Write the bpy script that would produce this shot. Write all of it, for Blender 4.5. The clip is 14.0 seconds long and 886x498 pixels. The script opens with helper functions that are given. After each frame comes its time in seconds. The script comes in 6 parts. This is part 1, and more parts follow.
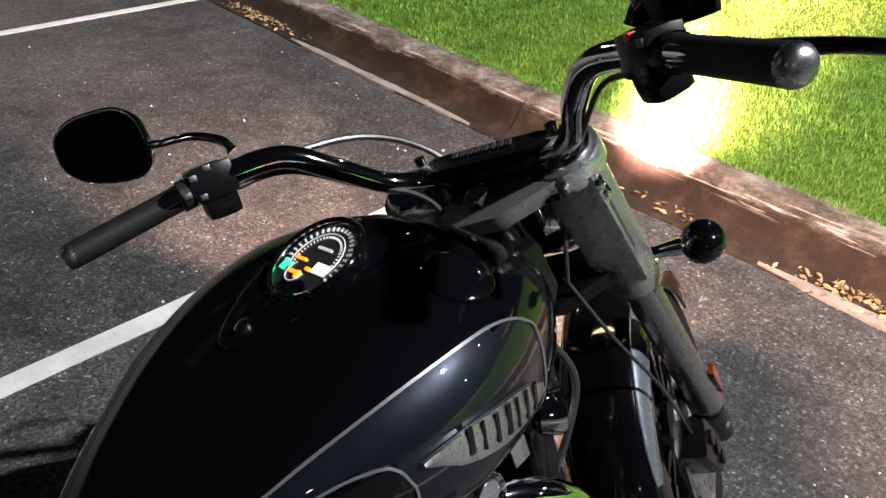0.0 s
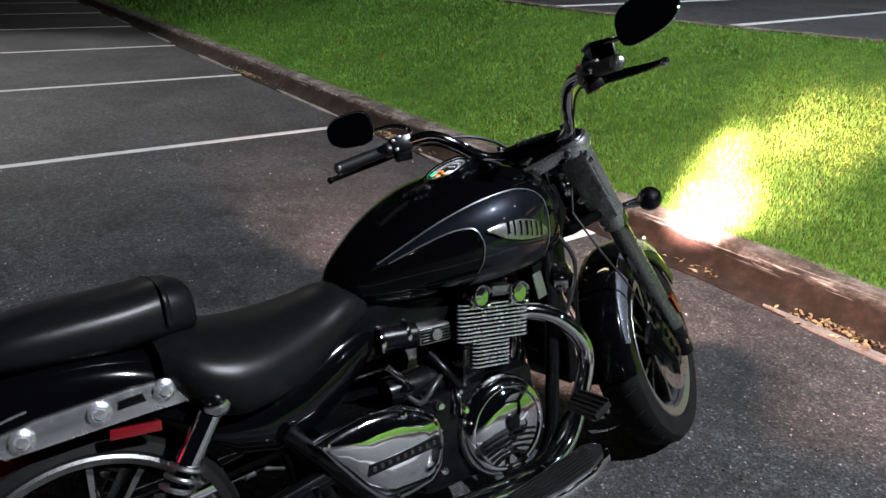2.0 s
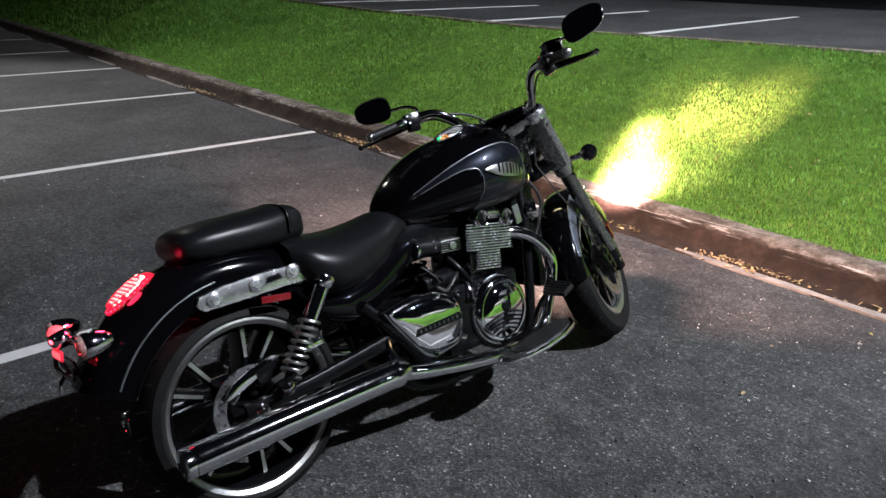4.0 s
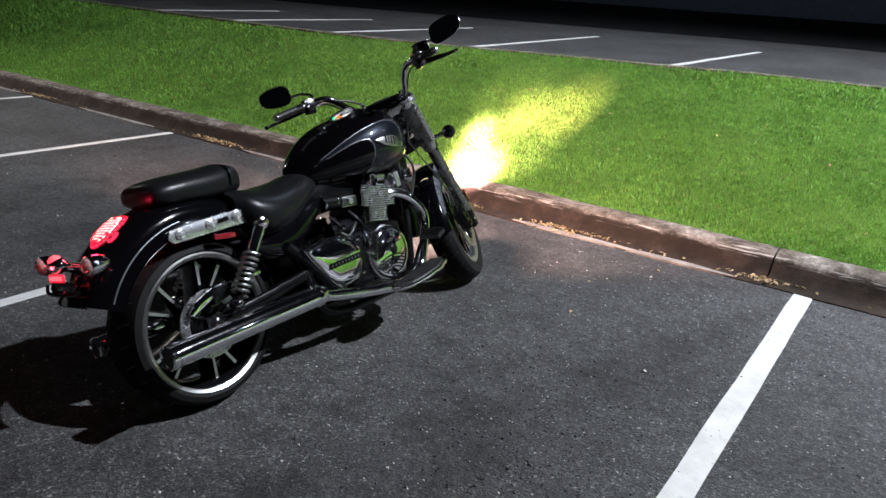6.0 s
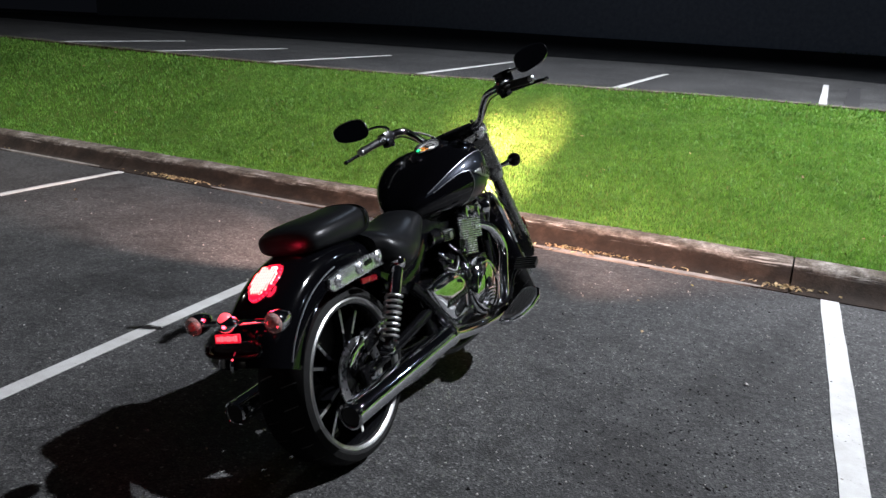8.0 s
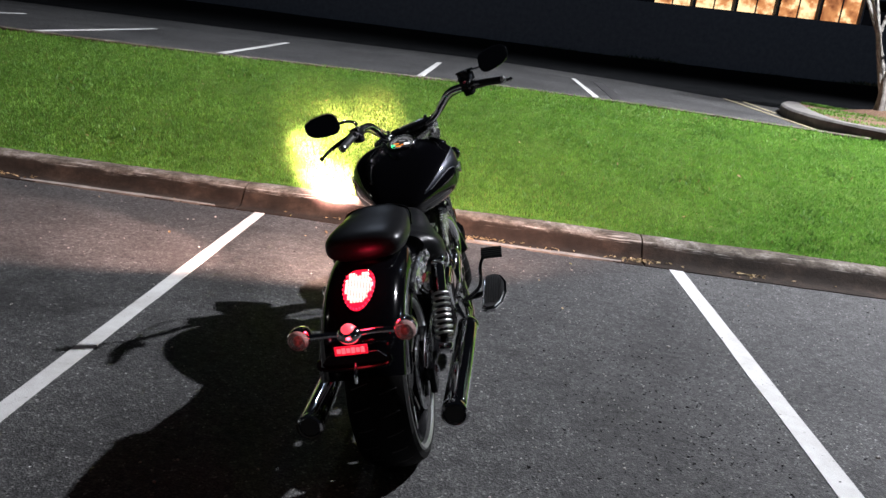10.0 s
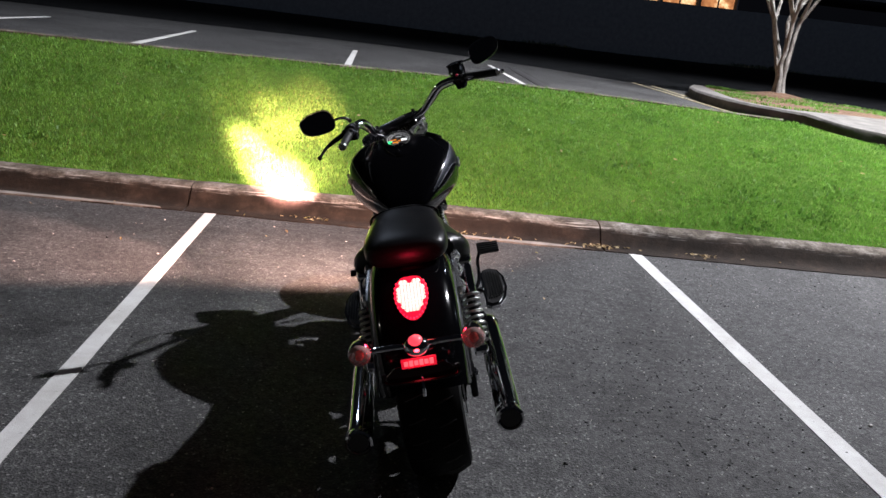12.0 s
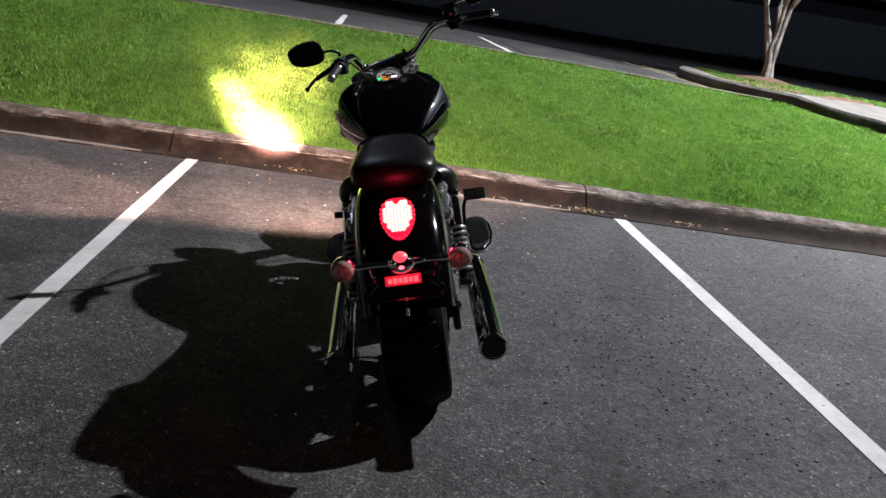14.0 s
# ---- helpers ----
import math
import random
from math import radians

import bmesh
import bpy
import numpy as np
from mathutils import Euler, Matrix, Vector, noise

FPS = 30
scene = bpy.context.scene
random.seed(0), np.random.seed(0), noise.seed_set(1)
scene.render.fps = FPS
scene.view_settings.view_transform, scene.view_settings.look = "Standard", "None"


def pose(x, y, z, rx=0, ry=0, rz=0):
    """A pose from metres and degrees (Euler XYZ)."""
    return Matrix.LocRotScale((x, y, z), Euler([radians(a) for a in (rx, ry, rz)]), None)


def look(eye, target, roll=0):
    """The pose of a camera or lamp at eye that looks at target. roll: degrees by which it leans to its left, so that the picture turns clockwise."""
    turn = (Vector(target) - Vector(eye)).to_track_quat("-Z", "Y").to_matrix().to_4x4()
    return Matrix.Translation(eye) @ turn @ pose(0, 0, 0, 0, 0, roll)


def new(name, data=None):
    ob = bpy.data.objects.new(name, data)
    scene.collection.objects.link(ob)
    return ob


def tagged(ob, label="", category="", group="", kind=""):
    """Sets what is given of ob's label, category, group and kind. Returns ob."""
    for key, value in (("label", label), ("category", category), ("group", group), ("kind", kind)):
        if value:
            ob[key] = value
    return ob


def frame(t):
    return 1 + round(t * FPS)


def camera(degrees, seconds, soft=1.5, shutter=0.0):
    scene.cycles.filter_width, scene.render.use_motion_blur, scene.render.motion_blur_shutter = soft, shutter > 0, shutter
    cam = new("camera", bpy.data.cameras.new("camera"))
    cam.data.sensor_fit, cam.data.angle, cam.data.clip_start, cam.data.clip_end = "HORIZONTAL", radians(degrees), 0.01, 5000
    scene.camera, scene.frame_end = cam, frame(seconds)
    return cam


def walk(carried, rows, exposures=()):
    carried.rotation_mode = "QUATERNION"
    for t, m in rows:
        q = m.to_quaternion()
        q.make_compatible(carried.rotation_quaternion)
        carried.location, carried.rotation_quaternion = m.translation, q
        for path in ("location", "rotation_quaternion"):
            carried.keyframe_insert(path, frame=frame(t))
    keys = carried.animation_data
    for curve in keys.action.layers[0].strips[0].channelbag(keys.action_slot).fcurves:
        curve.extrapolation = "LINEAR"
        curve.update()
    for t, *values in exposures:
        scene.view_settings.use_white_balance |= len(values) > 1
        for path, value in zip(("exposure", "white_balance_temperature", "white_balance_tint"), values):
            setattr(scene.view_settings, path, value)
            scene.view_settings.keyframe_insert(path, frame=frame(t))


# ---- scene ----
cam = camera(62.1, 14.0)
PATH = [
    (0, (-1.155, -2.211, 1.42), (-2.34, -1.038, 0.316), 2.6),
    (0.5, (-0.964, -2.379, 1.443), (-2.285, -1.254, 0.448), 1.3),
    (1, (-0.747, -2.594, 1.46), (-2.127, -1.446, 0.578), 1.9),
    (1.5, (-0.507, -2.743, 1.478), (-1.959, -1.618, 0.686), 2.5),
    (2, (-0.271, -2.874, 1.456), (-1.786, -1.805, 0.706), 1.9),
    (2.5, (-0.148, -3.055, 1.468), (-1.675, -1.99, 0.736), 2.1),
    (2.7, (-0.12, -3.139, 1.476), (-1.602, -2.009, 0.75), 1.1),
    (4.8, (0.378, -3.861, 1.489), (-0.962, -2.54, 0.81), 1.1),
    (5, (0.385, -3.945, 1.489), (-0.869, -2.545, 0.804), 2.3),
    (5.5, (0.455, -4.091, 1.483), (-0.643, -2.554, 0.828), 3.4),
    (6, (0.578, -4.277, 1.48), (-0.512, -2.732, 0.827), 3.2),
    (6.5, (0.472, -4.465, 1.475), (-0.615, -2.911, 0.841), 4.7),
    (7, (0.269, -4.635, 1.46), (-0.671, -2.991, 0.817), 4.5),
    (7.5, (0.031, -4.668, 1.439), (-0.868, -2.996, 0.808), 4.9),
    (7.7, (-0.093, -4.676, 1.441), (-0.972, -2.983, 0.84), 3.6),
    (9.8, (-1.214, -5.032, 1.433), (-1.457, -3.132, 0.86), 7.2),
    (10, (-1.314, -5.065, 1.436), (-1.432, -3.151, 0.869), 6.5),
    (10.5, (-1.581, -5.122, 1.463), (-1.453, -3.212, 0.884), 6.2),
    (11, (-1.689, -5.064, 1.44), (-1.518, -3.164, 0.838), 7.1),
    (11.5, (-1.72, -4.984, 1.429), (-1.6, -3.079, 0.832), 5.8),
    (12, (-1.757, -4.993, 1.414), (-1.606, -3.082, 0.841), 6.3),
    (12.5, (-1.769, -5.016, 1.393), (-1.61, -3.116, 0.789), 7.4),
    (13, (-1.774, -5.032, 1.354), (-1.571, -3.149, 0.713), 9.3),
    (13.5, (-1.764, -5.014, 1.293), (-1.548, -3.137, 0.638), 10.4),
    (14, (-1.752, -5.0, 1.244), (-1.546, -3.109, 0.627), 9.1),
]
walk(cam, [(t, look(eye, target, roll)) for t, eye, target, roll in PATH],
     [(0, 0.27, 6850, 11), (0.5, 0.20, 6700, 11), (1, 0.0, 6600, 11), (1.5, -0.16, 6450, 11.5), (2.5, -0.18, 6380, 12), (5, 0.06, 6380, 12), (7.5, 0.10, 6450, 12), (10, 0.04, 6600, 14), (11.5, -0.12, 6650, 15), (14, -0.18, 6700, 15)])


# ---------------------------------------------------------------- light
world = bpy.data.worlds.new("night")
scene.world = world
world.use_nodes = True
bg = world.node_tree.nodes["Background"]
bg.inputs["Color"].default_value = (0.42, 0.48, 0.66, 1)
bg.inputs["Strength"].default_value = 0.006


def lamp(name, kind, place, target, power, colour, size=0.1, angle=120, blend=0.5):
    data = bpy.data.lights.new(name, kind)
    data.energy, data.color = power, colour
    if kind == "AREA":
        data.shape, data.size = "DISK", size
    else:
        data.shadow_soft_size = size
    if kind == "SPOT":
        data.spot_size, data.spot_blend = radians(angle), blend
    ob = new(name, data)
    ob.matrix_world = look(place, target)
    return ob


# car park lamp on a tall pole, outside the view
lamp("lamp_near", "SPOT", (7.8, 3.3, 12.2), (1.2, 5.3, 0), 35500, (0.95, 1.0, 1.08), 0.16, 94, 0.86)
# added fill for the unseen lawn that the chrome mirrors
lamp("fill_mirrored_lawn", "SPOT", (17.0, -5.0, 9.0), (13.0, 1.5, 0.4), 6000, (0.95, 1.0, 1.05), 0.16, 70, 0.8)
# added fill that brightens the right end of the lawn
lamp("fill_right_lawn", "SPOT", (11.5, 0.5, 8.0), (6.0, 2.7, 0.4), 19000, (0.97, 1.0, 0.98), 0.15, 54, 1.0)
# added fill that brightens the asphalt of the left bays
lamp("fill_left_bays", "SPOT", (-17, -6, 9.5), (-11.0, -3.0, 0), 9500, (1.0, 0.97, 0.93), 0.16, 46, 0.7)
# unseen fills added to lift the wall of the far building
for x in (-14, 22, 52):
    lamp("fill_building", "POINT", (x, 34, 22), (0, 0, 0), 1500, (0.66, 0.80, 1.0), 0.4)
# weak unseen fills, far off round the camera, added for glints on the chrome
for k, place in enumerate(((-26, -24, 9), (4, -34, 9), (24, -20, 9), (-34, 4, 9))):
    lamp("fill_glints", "POINT", place, (0, 0, 0), 330, (1.0, 0.95, 0.84), 0.4)


# ---------------------------------------------------------------- materials
def material(name, colour=(0.5, 0.5, 0.5), rough=0.5, metal=0.0, coat=0.0, emit=None, power=0.0, spec=0.5):
    m = bpy.data.materials.new(name)
    m.use_nodes = True
    p = m.node_tree.nodes["Principled BSDF"]
    p.inputs["Base Color"].default_value = (*colour, 1)
    p.inputs["Roughness"].default_value = rough
    p.inputs["Metallic"].default_value = metal
    p.inputs["Coat Weight"].default_value = coat
    p.inputs["Coat Roughness"].default_value = 0.03
    p.inputs["Specular IOR Level"].default_value = spec
    if emit:
        p.inputs["Emission Color"].default_value = (*emit, 1)
        p.inputs["Emission Strength"].default_value = power
    return m


def node(m, kind, **values):
    n = m.node_tree.nodes.new(kind)
    for key, value in values.items():
        if key in n.inputs:
            n.inputs[key].default_value = value
    return n


def join(m, a, out, b, inp):
    m.node_tree.links.new(a.outputs[out], b.inputs[inp])


def ramp(m, source, out, stops):
    r = m.node_tree.nodes.new("ShaderNodeValToRGB")
    while len(r.color_ramp.elements) < len(stops):
        r.color_ramp.elements.new(0.5)
    for e, (at, c) in zip(r.color_ramp.elements, stops):
        e.position, e.color = at, (*c, 1) if len(c) == 3 else c
    join(m, source, out, r, "Fac")
    return r


def shader(m):
    return m.node_tree.nodes["Principled BSDF"]


def coords(m):
    return node(m, "ShaderNodeTexCoord")


def noise_tex(m, scale, detail=4.0, rough=0.55, out="Object"):
    n = node(m, "ShaderNodeTexNoise", Scale=scale, Detail=detail, Roughness=rough)
    join(m, coords(m), out, n, "Vector")
    return n


def mix(m, fac, a, b, mode="MIX"):
    """Mix of two colours; each of fac, a, b is a (node, output) pair or a value."""
    n = m.node_tree.nodes.new("ShaderNodeMix")
    n.data_type, n.blend_type = "RGBA", mode
    for key, v in ((0, fac), (6, a), (7, b)):
        if isinstance(v, tuple) and not isinstance(v[0], (int, float)):
            m.node_tree.links.new(v[0].outputs[v[1]], n.inputs[key])
        else:
            n.inputs[key].default_value = v if key == 0 else (*v, 1)
    return n


def bump(m, source, out, strength, distance=0.01, before=None):
    b = node(m, "ShaderNodeBump", Strength=strength, Distance=distance)
    join(m, source, out, b, "Height")
    if before:
        join(m, before, "Normal", b, "Normal")
    join(m, b, "Normal", shader(m), "Normal")
    return b


def asphalt(name):
    m = material(name, rough=0.8, spec=0.3)
    fine = noise_tex(m, 260, 3, 0.7)
    vor = node(m, "ShaderNodeTexVoronoi", Scale=150.0)
    join(m, coords(m), "Object", vor, "Vector")
    stone = ramp(m, vor, "Color", [(0.15, (0.014, 0.0142, 0.0142)), (0.6, (0.038, 0.038, 0.038)), (0.88, (0.075, 0.075, 0.073)), (0.97, (0.20, 0.20, 0.195))])
    tone = ramp(m, noise_tex(m, 0.9, 6, 0.65), "Fac", [(0.36, (0.50, 0.49, 0.49)), (0.47, (0.85, 0.85, 0.85)), (0.62, (1.25, 1.25, 1.24))])
    blot = ramp(m, noise_tex(m, 2.6, 6, 0.7), "Fac", [(0.33, (0.42, 0.41, 0.40)), (0.41, (0.78, 0.78, 0.78)), (0.50, (1, 1, 1))])
    grit = ramp(m, noise_tex(m, 70, 3, 0.6), "Fac", [(0.35, (0.6, 0.6, 0.6)), (0.62, (1.12, 1.12, 1.12)), (0.74, (1.5, 1.5, 1.5))])
    c = mix(m, 1.0, (stone, "Color"), (tone, "Color"), "MULTIPLY")
    c = mix(m, 0.9, (c, 2), (blot, "Color"), "MULTIPLY")
    c = mix(m, 0.75, (c, 2), (grit, "Color"), "MULTIPLY")
    patch = ramp(m, noise_tex(m, 8, 5, 0.7), "Fac", [(0.36, (0.62, 0.62, 0.62)), (0.5, (1, 1, 1)), (0.64, (1.3, 1.3, 1.29))])
    c = mix(m, 0.8, (c, 2), (patch, "Color"), "MULTIPLY")
    chip = node(m, "ShaderNodeTexVoronoi", Scale=105.0)
    join(m, coords(m), "Object", chip, "Vector")
    red = node(m, "ShaderNodeSeparateColor")
    join(m, chip, "Color", red, "Color")
    chips = ramp(m, red, "Red", [(0.0, (0.60, 0.60, 0.61)), (0.12, (0.70, 0.70, 0.71)), (0.55, (0.80, 0.80, 0.81)), (0.93, (0.95, 0.95, 0.95)), (0.972, (1.5, 1.5, 1.48)), (0.992, (2.3, 2.3, 2.26))])
    c = mix(m, 1.0, (c, 2), (chips, "Color"), "MULTIPLY")
    pits = ramp(m, noise_tex(m, 48, 2, 0.5), "Fac", [(0.27, (0.30, 0.30, 0.30)), (0.335, (1, 1, 1))])
    c = mix(m, 0.9, (c, 2), (pits, "Color"), "MULTIPLY")
    m.node_tree.links.new(c.outputs[2], shader(m).inputs["Base Color"])
    rr = ramp(m, noise_tex(m, 30, 4), "Fac", [(0.3, (0.6, 0.6, 0.6)), (0.7, (0.9, 0.9, 0.9))])
    join(m, rr, "Color", shader(m), "Roughness")
    b1 = bump(m, vor, "Distance", 0.5, 0.004)
    bump(m, fine, "Fac", 0.4, 0.003, b1)
    return m


def concrete(name):
    m = material(name, rough=0.9, spec=0.12)
    c = ramp(m, noise_tex(m, 5, 12, 0.78), "Fac", [(0.35, (0.026, 0.021, 0.016)), (0.48, (0.085, 0.071, 0.057)), (0.57, (0.145, 0.128, 0.112)), (0.69, (0.31, 0.288, 0.262))])
    g = ramp(m, noise_tex(m, 45, 5, 0.7), "Fac", [(0.3, (0.6, 0.6, 0.6)), (0.7, (1.1, 1.1, 1.1))])
    d = ramp(m, noise_tex(m, 9, 6, 0.7), "Fac", [(0.36, (0.3, 0.27, 0.23)), (0.5, (1, 1, 1))])
    k = mix(m, 1.0, (c, "Color"), (g, "Color"), "MULTIPLY")
    k = mix(m, 0.75, (k, 2), (d, "Color"), "MULTIPLY")
    m.node_tree.links.new(k.outputs[2], shader(m).inputs["Base Color"])
    b1 = bump(m, noise_tex(m, 14, 6, 0.7), "Fac", 0.6, 0.012)
    bump(m, noise_tex(m, 160, 4, 0.7), "Fac", 0.5, 0.003, b1)
    return m


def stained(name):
    """Concrete with a dark brown lower face, up to a ragged border."""
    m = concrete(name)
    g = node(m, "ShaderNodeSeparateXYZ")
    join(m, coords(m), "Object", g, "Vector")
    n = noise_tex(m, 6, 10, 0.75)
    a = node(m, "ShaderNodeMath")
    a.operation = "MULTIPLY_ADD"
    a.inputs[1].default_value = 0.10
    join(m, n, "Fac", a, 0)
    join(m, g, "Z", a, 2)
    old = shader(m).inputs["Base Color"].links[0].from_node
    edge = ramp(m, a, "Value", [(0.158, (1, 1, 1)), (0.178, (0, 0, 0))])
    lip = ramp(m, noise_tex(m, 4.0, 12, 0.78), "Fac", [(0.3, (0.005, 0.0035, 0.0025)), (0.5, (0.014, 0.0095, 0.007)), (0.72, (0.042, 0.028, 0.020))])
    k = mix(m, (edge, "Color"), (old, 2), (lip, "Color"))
    # long pale scrapes along the upper edge
    long_way = node(m, "ShaderNodeMapping", Scale=(3.2, 36.0, 60.0))
    join(m, coords(m), "Object", long_way, "Vector")
    scrape = node(m, "ShaderNodeTexNoise", Scale=1.0, Detail=5.0, Roughness=0.65)
    join(m, long_way, "Vector", scrape, "Vector")
    worn = ramp(m, scrape, "Fac", [(0.57, (0, 0, 0)), (0.68, (1, 1, 1))])
    band = ramp(m, g, "Z", [(0.088, (0, 0, 0)), (0.112, (1, 1, 1)), (0.138, (1, 1, 1)), (0.146, (0.15, 0.15, 0.15))])
    where = mix(m, 1.0, (worn, "Color"), (band, "Color"), "MULTIPLY")
    k = mix(m, (where, 2), (k, 2), (0.28, 0.26, 0.238))
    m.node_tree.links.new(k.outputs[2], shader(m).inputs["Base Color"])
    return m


def paint_line(name, colour):
    m = material(name, colour, rough=0.7)
    c = ramp(m, noise_tex(m, 38, 8, 0.75), "Fac", [(0.30, (0.12, 0.12, 0.12)), (0.37, colour), (1.0, tuple(min(1, v * 1.12) for v in colour))])
    d = ramp(m, noise_tex(m, 4, 6, 0.7), "Fac", [(0.3, (0.72, 0.71, 0.68)), (0.6, (1, 1, 1))])
    k = mix(m, 1.0, (c, "Color"), (d, "Color"), "MULTIPLY")
    m.node_tree.links.new(k.outputs[2], shader(m).inputs["Base Color"])
    bump(m, noise_tex(m, 180, 4, 0.7), "Fac", 0.5, 0.003)
    return m


def grass_paint(name, dark, light):
    m = material(name, rough=0.55, spec=0.3)
    g = node(m, "ShaderNodeNewGeometry")
    r = ramp(m, g, "Random Per Island", [(0.0, dark), (0.75, light), (0.93, tuple(1.25 * v for v in light)), (1.0, (0.20, 0.19, 0.07))])
    t = ramp(m, noise_tex(m, 1.5, 6, 0.65), "Fac", [(0.28, (0.55, 0.62, 0.55)), (0.5, (0.95, 0.96, 0.95)), (0.72, (1.2, 1.12, 1.15))])
    tuft = ramp(m, noise_tex(m, 11, 5, 0.7), "Fac", [(0.38, (0.55, 0.60, 0.52)), (0.5, (1, 1, 1)), (0.64, (1.25, 1.2, 1.15))])
    k = mix(m, 1.0, (r, "Color"), (t, "Color"), "MULTIPLY")
    k = mix(m, 0.8, (k, 2), (tuft, "Color"), "MULTIPLY")
    m.node_tree.links.new(k.outputs[2], shader(m).inputs["Base Color"])
    tr = node(m, "ShaderNodeBsdfTranslucent")
    m.node_tree.links.new(k.outputs[2], tr.inputs["Color"])
    both = node(m, "ShaderNodeMixShader", Fac=0.45)
    out = m.node_tree.nodes["Material Output"]
    m.node_tree.links.new(shader(m).outputs[0], both.inputs[1])
    m.node_tree.links.new(tr.outputs[0], both.inputs[2])
    m.node_tree.links.new(both.outputs[0], out.inputs["Surface"])
    return m


def speckled(name, a, b, scale, rough, strength=0.3, distance=0.003, metal=0.0, spec=0.5):
    """A plain surface with two scales of tone and a fine grain."""
    m = material(name, a, rough, metal, spec=spec)
    c = ramp(m, noise_tex(m, scale, 6, 0.65), "Fac", [(0.3, a), (0.7, b)])
    join(m, c, "Color", shader(m), "Base Color")
    bump(m, noise_tex(m, scale * 6, 4, 0.6), "Fac", strength, distance)
    return m


def polished(name, colour, rough, metal, coat=0.0, spec=0.5, scale=22):
    """Paint or plated metal with faint dust and swirl in its gloss."""
    m = material(name, colour, rough, metal, coat, spec=spec)
    r = ramp(m, noise_tex(m, scale, 6, 0.7), "Fac", [(0.35, (rough * 0.85,) * 3), (0.75, (min(1, rough * 1.3 + 0.01),) * 3)])
    join(m, r, "Color", shader(m), "Roughness")
    return m


ASPHALT = asphalt("asphalt")
CONCRETE = concrete("weathered_concrete")
KERB = stained("kerb_concrete_dark_below")
WALK = speckled("island_concrete", (0.036, 0.033, 0.030), (0.11, 0.104, 0.095), 5, 0.85, 0.5, 0.006)
PALE = speckled("pale_concrete", (0.055, 0.051, 0.046), (0.17, 0.157, 0.142), 7, 0.85, 0.5, 0.006)
WHITE = paint_line("white_road_paint", (0.36, 0.36, 0.352))
YELLOW = paint_line("yellow_road_paint", (0.26, 0.22, 0.13))
TAR = speckled("tar", (0.010, 0.010, 0.011), (0.02, 0.02, 0.02), 20, 0.6)
SOIL = speckled("thatch", (0.034, 0.066, 0.012), (0.06, 0.105, 0.020), 9, 0.95, 0.8, 0.02, 0, 0.0)
# near-black, for the darkness past the lit part of the far car park
UNLIT_GROUND = speckled("unlit_ground", (0.004, 0.0045, 0.005), (0.010, 0.0105, 0.011), 3, 0.95, 0.8, 0.03, 0, 0.0)
BLADE = grass_paint("grass_blades", (0.074, 0.192, 0.024), (0.122, 0.268, 0.040))
LEAF = grass_paint("dry_leaves", (0.13, 0.085, 0.042), (0.40, 0.29, 0.16))
PEBBLE = speckled("pebbles", (0.20, 0.19, 0.18), (0.42, 0.40, 0.37), 30, 0.8)
BLACK = polished("black_gloss_paint", (0.0012, 0.0012, 0.0016), 0.10, 0.0, 0.45, 0.12)
# the tank's graphite lightened, with the flank's highlight put into the base colour
LIT_FLANK = polished("lightened_graphite_paint", (0.09, 0.10, 0.12), 0.28, 0.6, 0.8)
GRAPHITE = polished("graphite_metallic_paint", (0.006, 0.0075, 0.011), 0.36, 0.6, 0.8, 0.1)
SILVER = polished("silver_pinstripe", (0.10, 0.103, 0.11), 0.35, 0.6)
CHROME = polished("chrome", (0.80, 0.81, 0.83), 0.05, 1.0)
FORKMETAL = polished("fork_metal", (0.29, 0.29, 0.285), 0.26, 0.85)
ALLOY = polished("brushed_alloy", (0.52, 0.52, 0.51), 0.30, 1.0, scale=260)
LEG = polished("grey_fork_paint", (0.18, 0.18, 0.175), 0.25, 0.9, 0.3, scale=14)
ENDCAP = polished("satin_bar_end", (0.40, 0.40, 0.41), 0.26, 1.0, scale=60)
CAP = polished("polished_caps", (0.42, 0.42, 0.41), 0.24, 1.0)
STRUT = polished("polished_strut", (0.74, 0.75, 0.76), 0.24, 0.95)
FINS = polished("machined_fins", (0.74, 0.75, 0.76), 0.24, 0.9)
SATIN = polished("satin_black_metal", (0.0022, 0.0022, 0.0026), 0.22, 0.0, 0.0, 0.25)
STEEL = polished("dark_steel", (0.10, 0.10, 0.11), 0.35, 1.0)
DISC = polished("brake_disc_steel", (0.42, 0.42, 0.43), 0.28, 1.0)
VINYL = speckled("black_vinyl", (0.003, 0.0032, 0.0037), (0.0055, 0.0058, 0.0064), 60, 0.33, 0.25, 0.0010, 0, 0.18)
RUBBER = speckled("tyre_rubber", (0.0022, 0.0022, 0.0022), (0.0065, 0.0064, 0.0062), 25, 0.65, 0.5, 0.002, 0, 0.10)
GRIP = speckled("grip_rubber", (0.004, 0.004, 0.004), (0.008, 0.008, 0.008), 60, 0.5, 0.3, 0.001, 0, 0.2)
MIRROR = material("mirror_glass", (0.34, 0.35, 0.37), 0.03, 1.0)
LENS = material("clear_lens", (0.95, 0.66, 0.62), 0.06, 0.0)
shader(LENS).inputs["Transmission Weight"].default_value = 0.75
AMBER = material("amber_reflector", (0.10, 0.010, 0.005), 0.2, 0, 0.5)
BULB = material("amber_bulb", (0.62, 0.10, 0.085), 0.2, 0, 0.5)
REDREF = material("red_reflector", (0.11, 0.003, 0.006), 0.25, 0, 0.5)
TAILGLASS = material("tail_lens", (0.45, 0.01, 0.015), 0.12, 0, 0.6, (1, 0.010, 0.04), 1.5)
TAILGLOW = material("tail_glow", (1, 0.3, 0.3), 0.3, 0, 0, (1.0, 0.30, 0.25), 4.2)
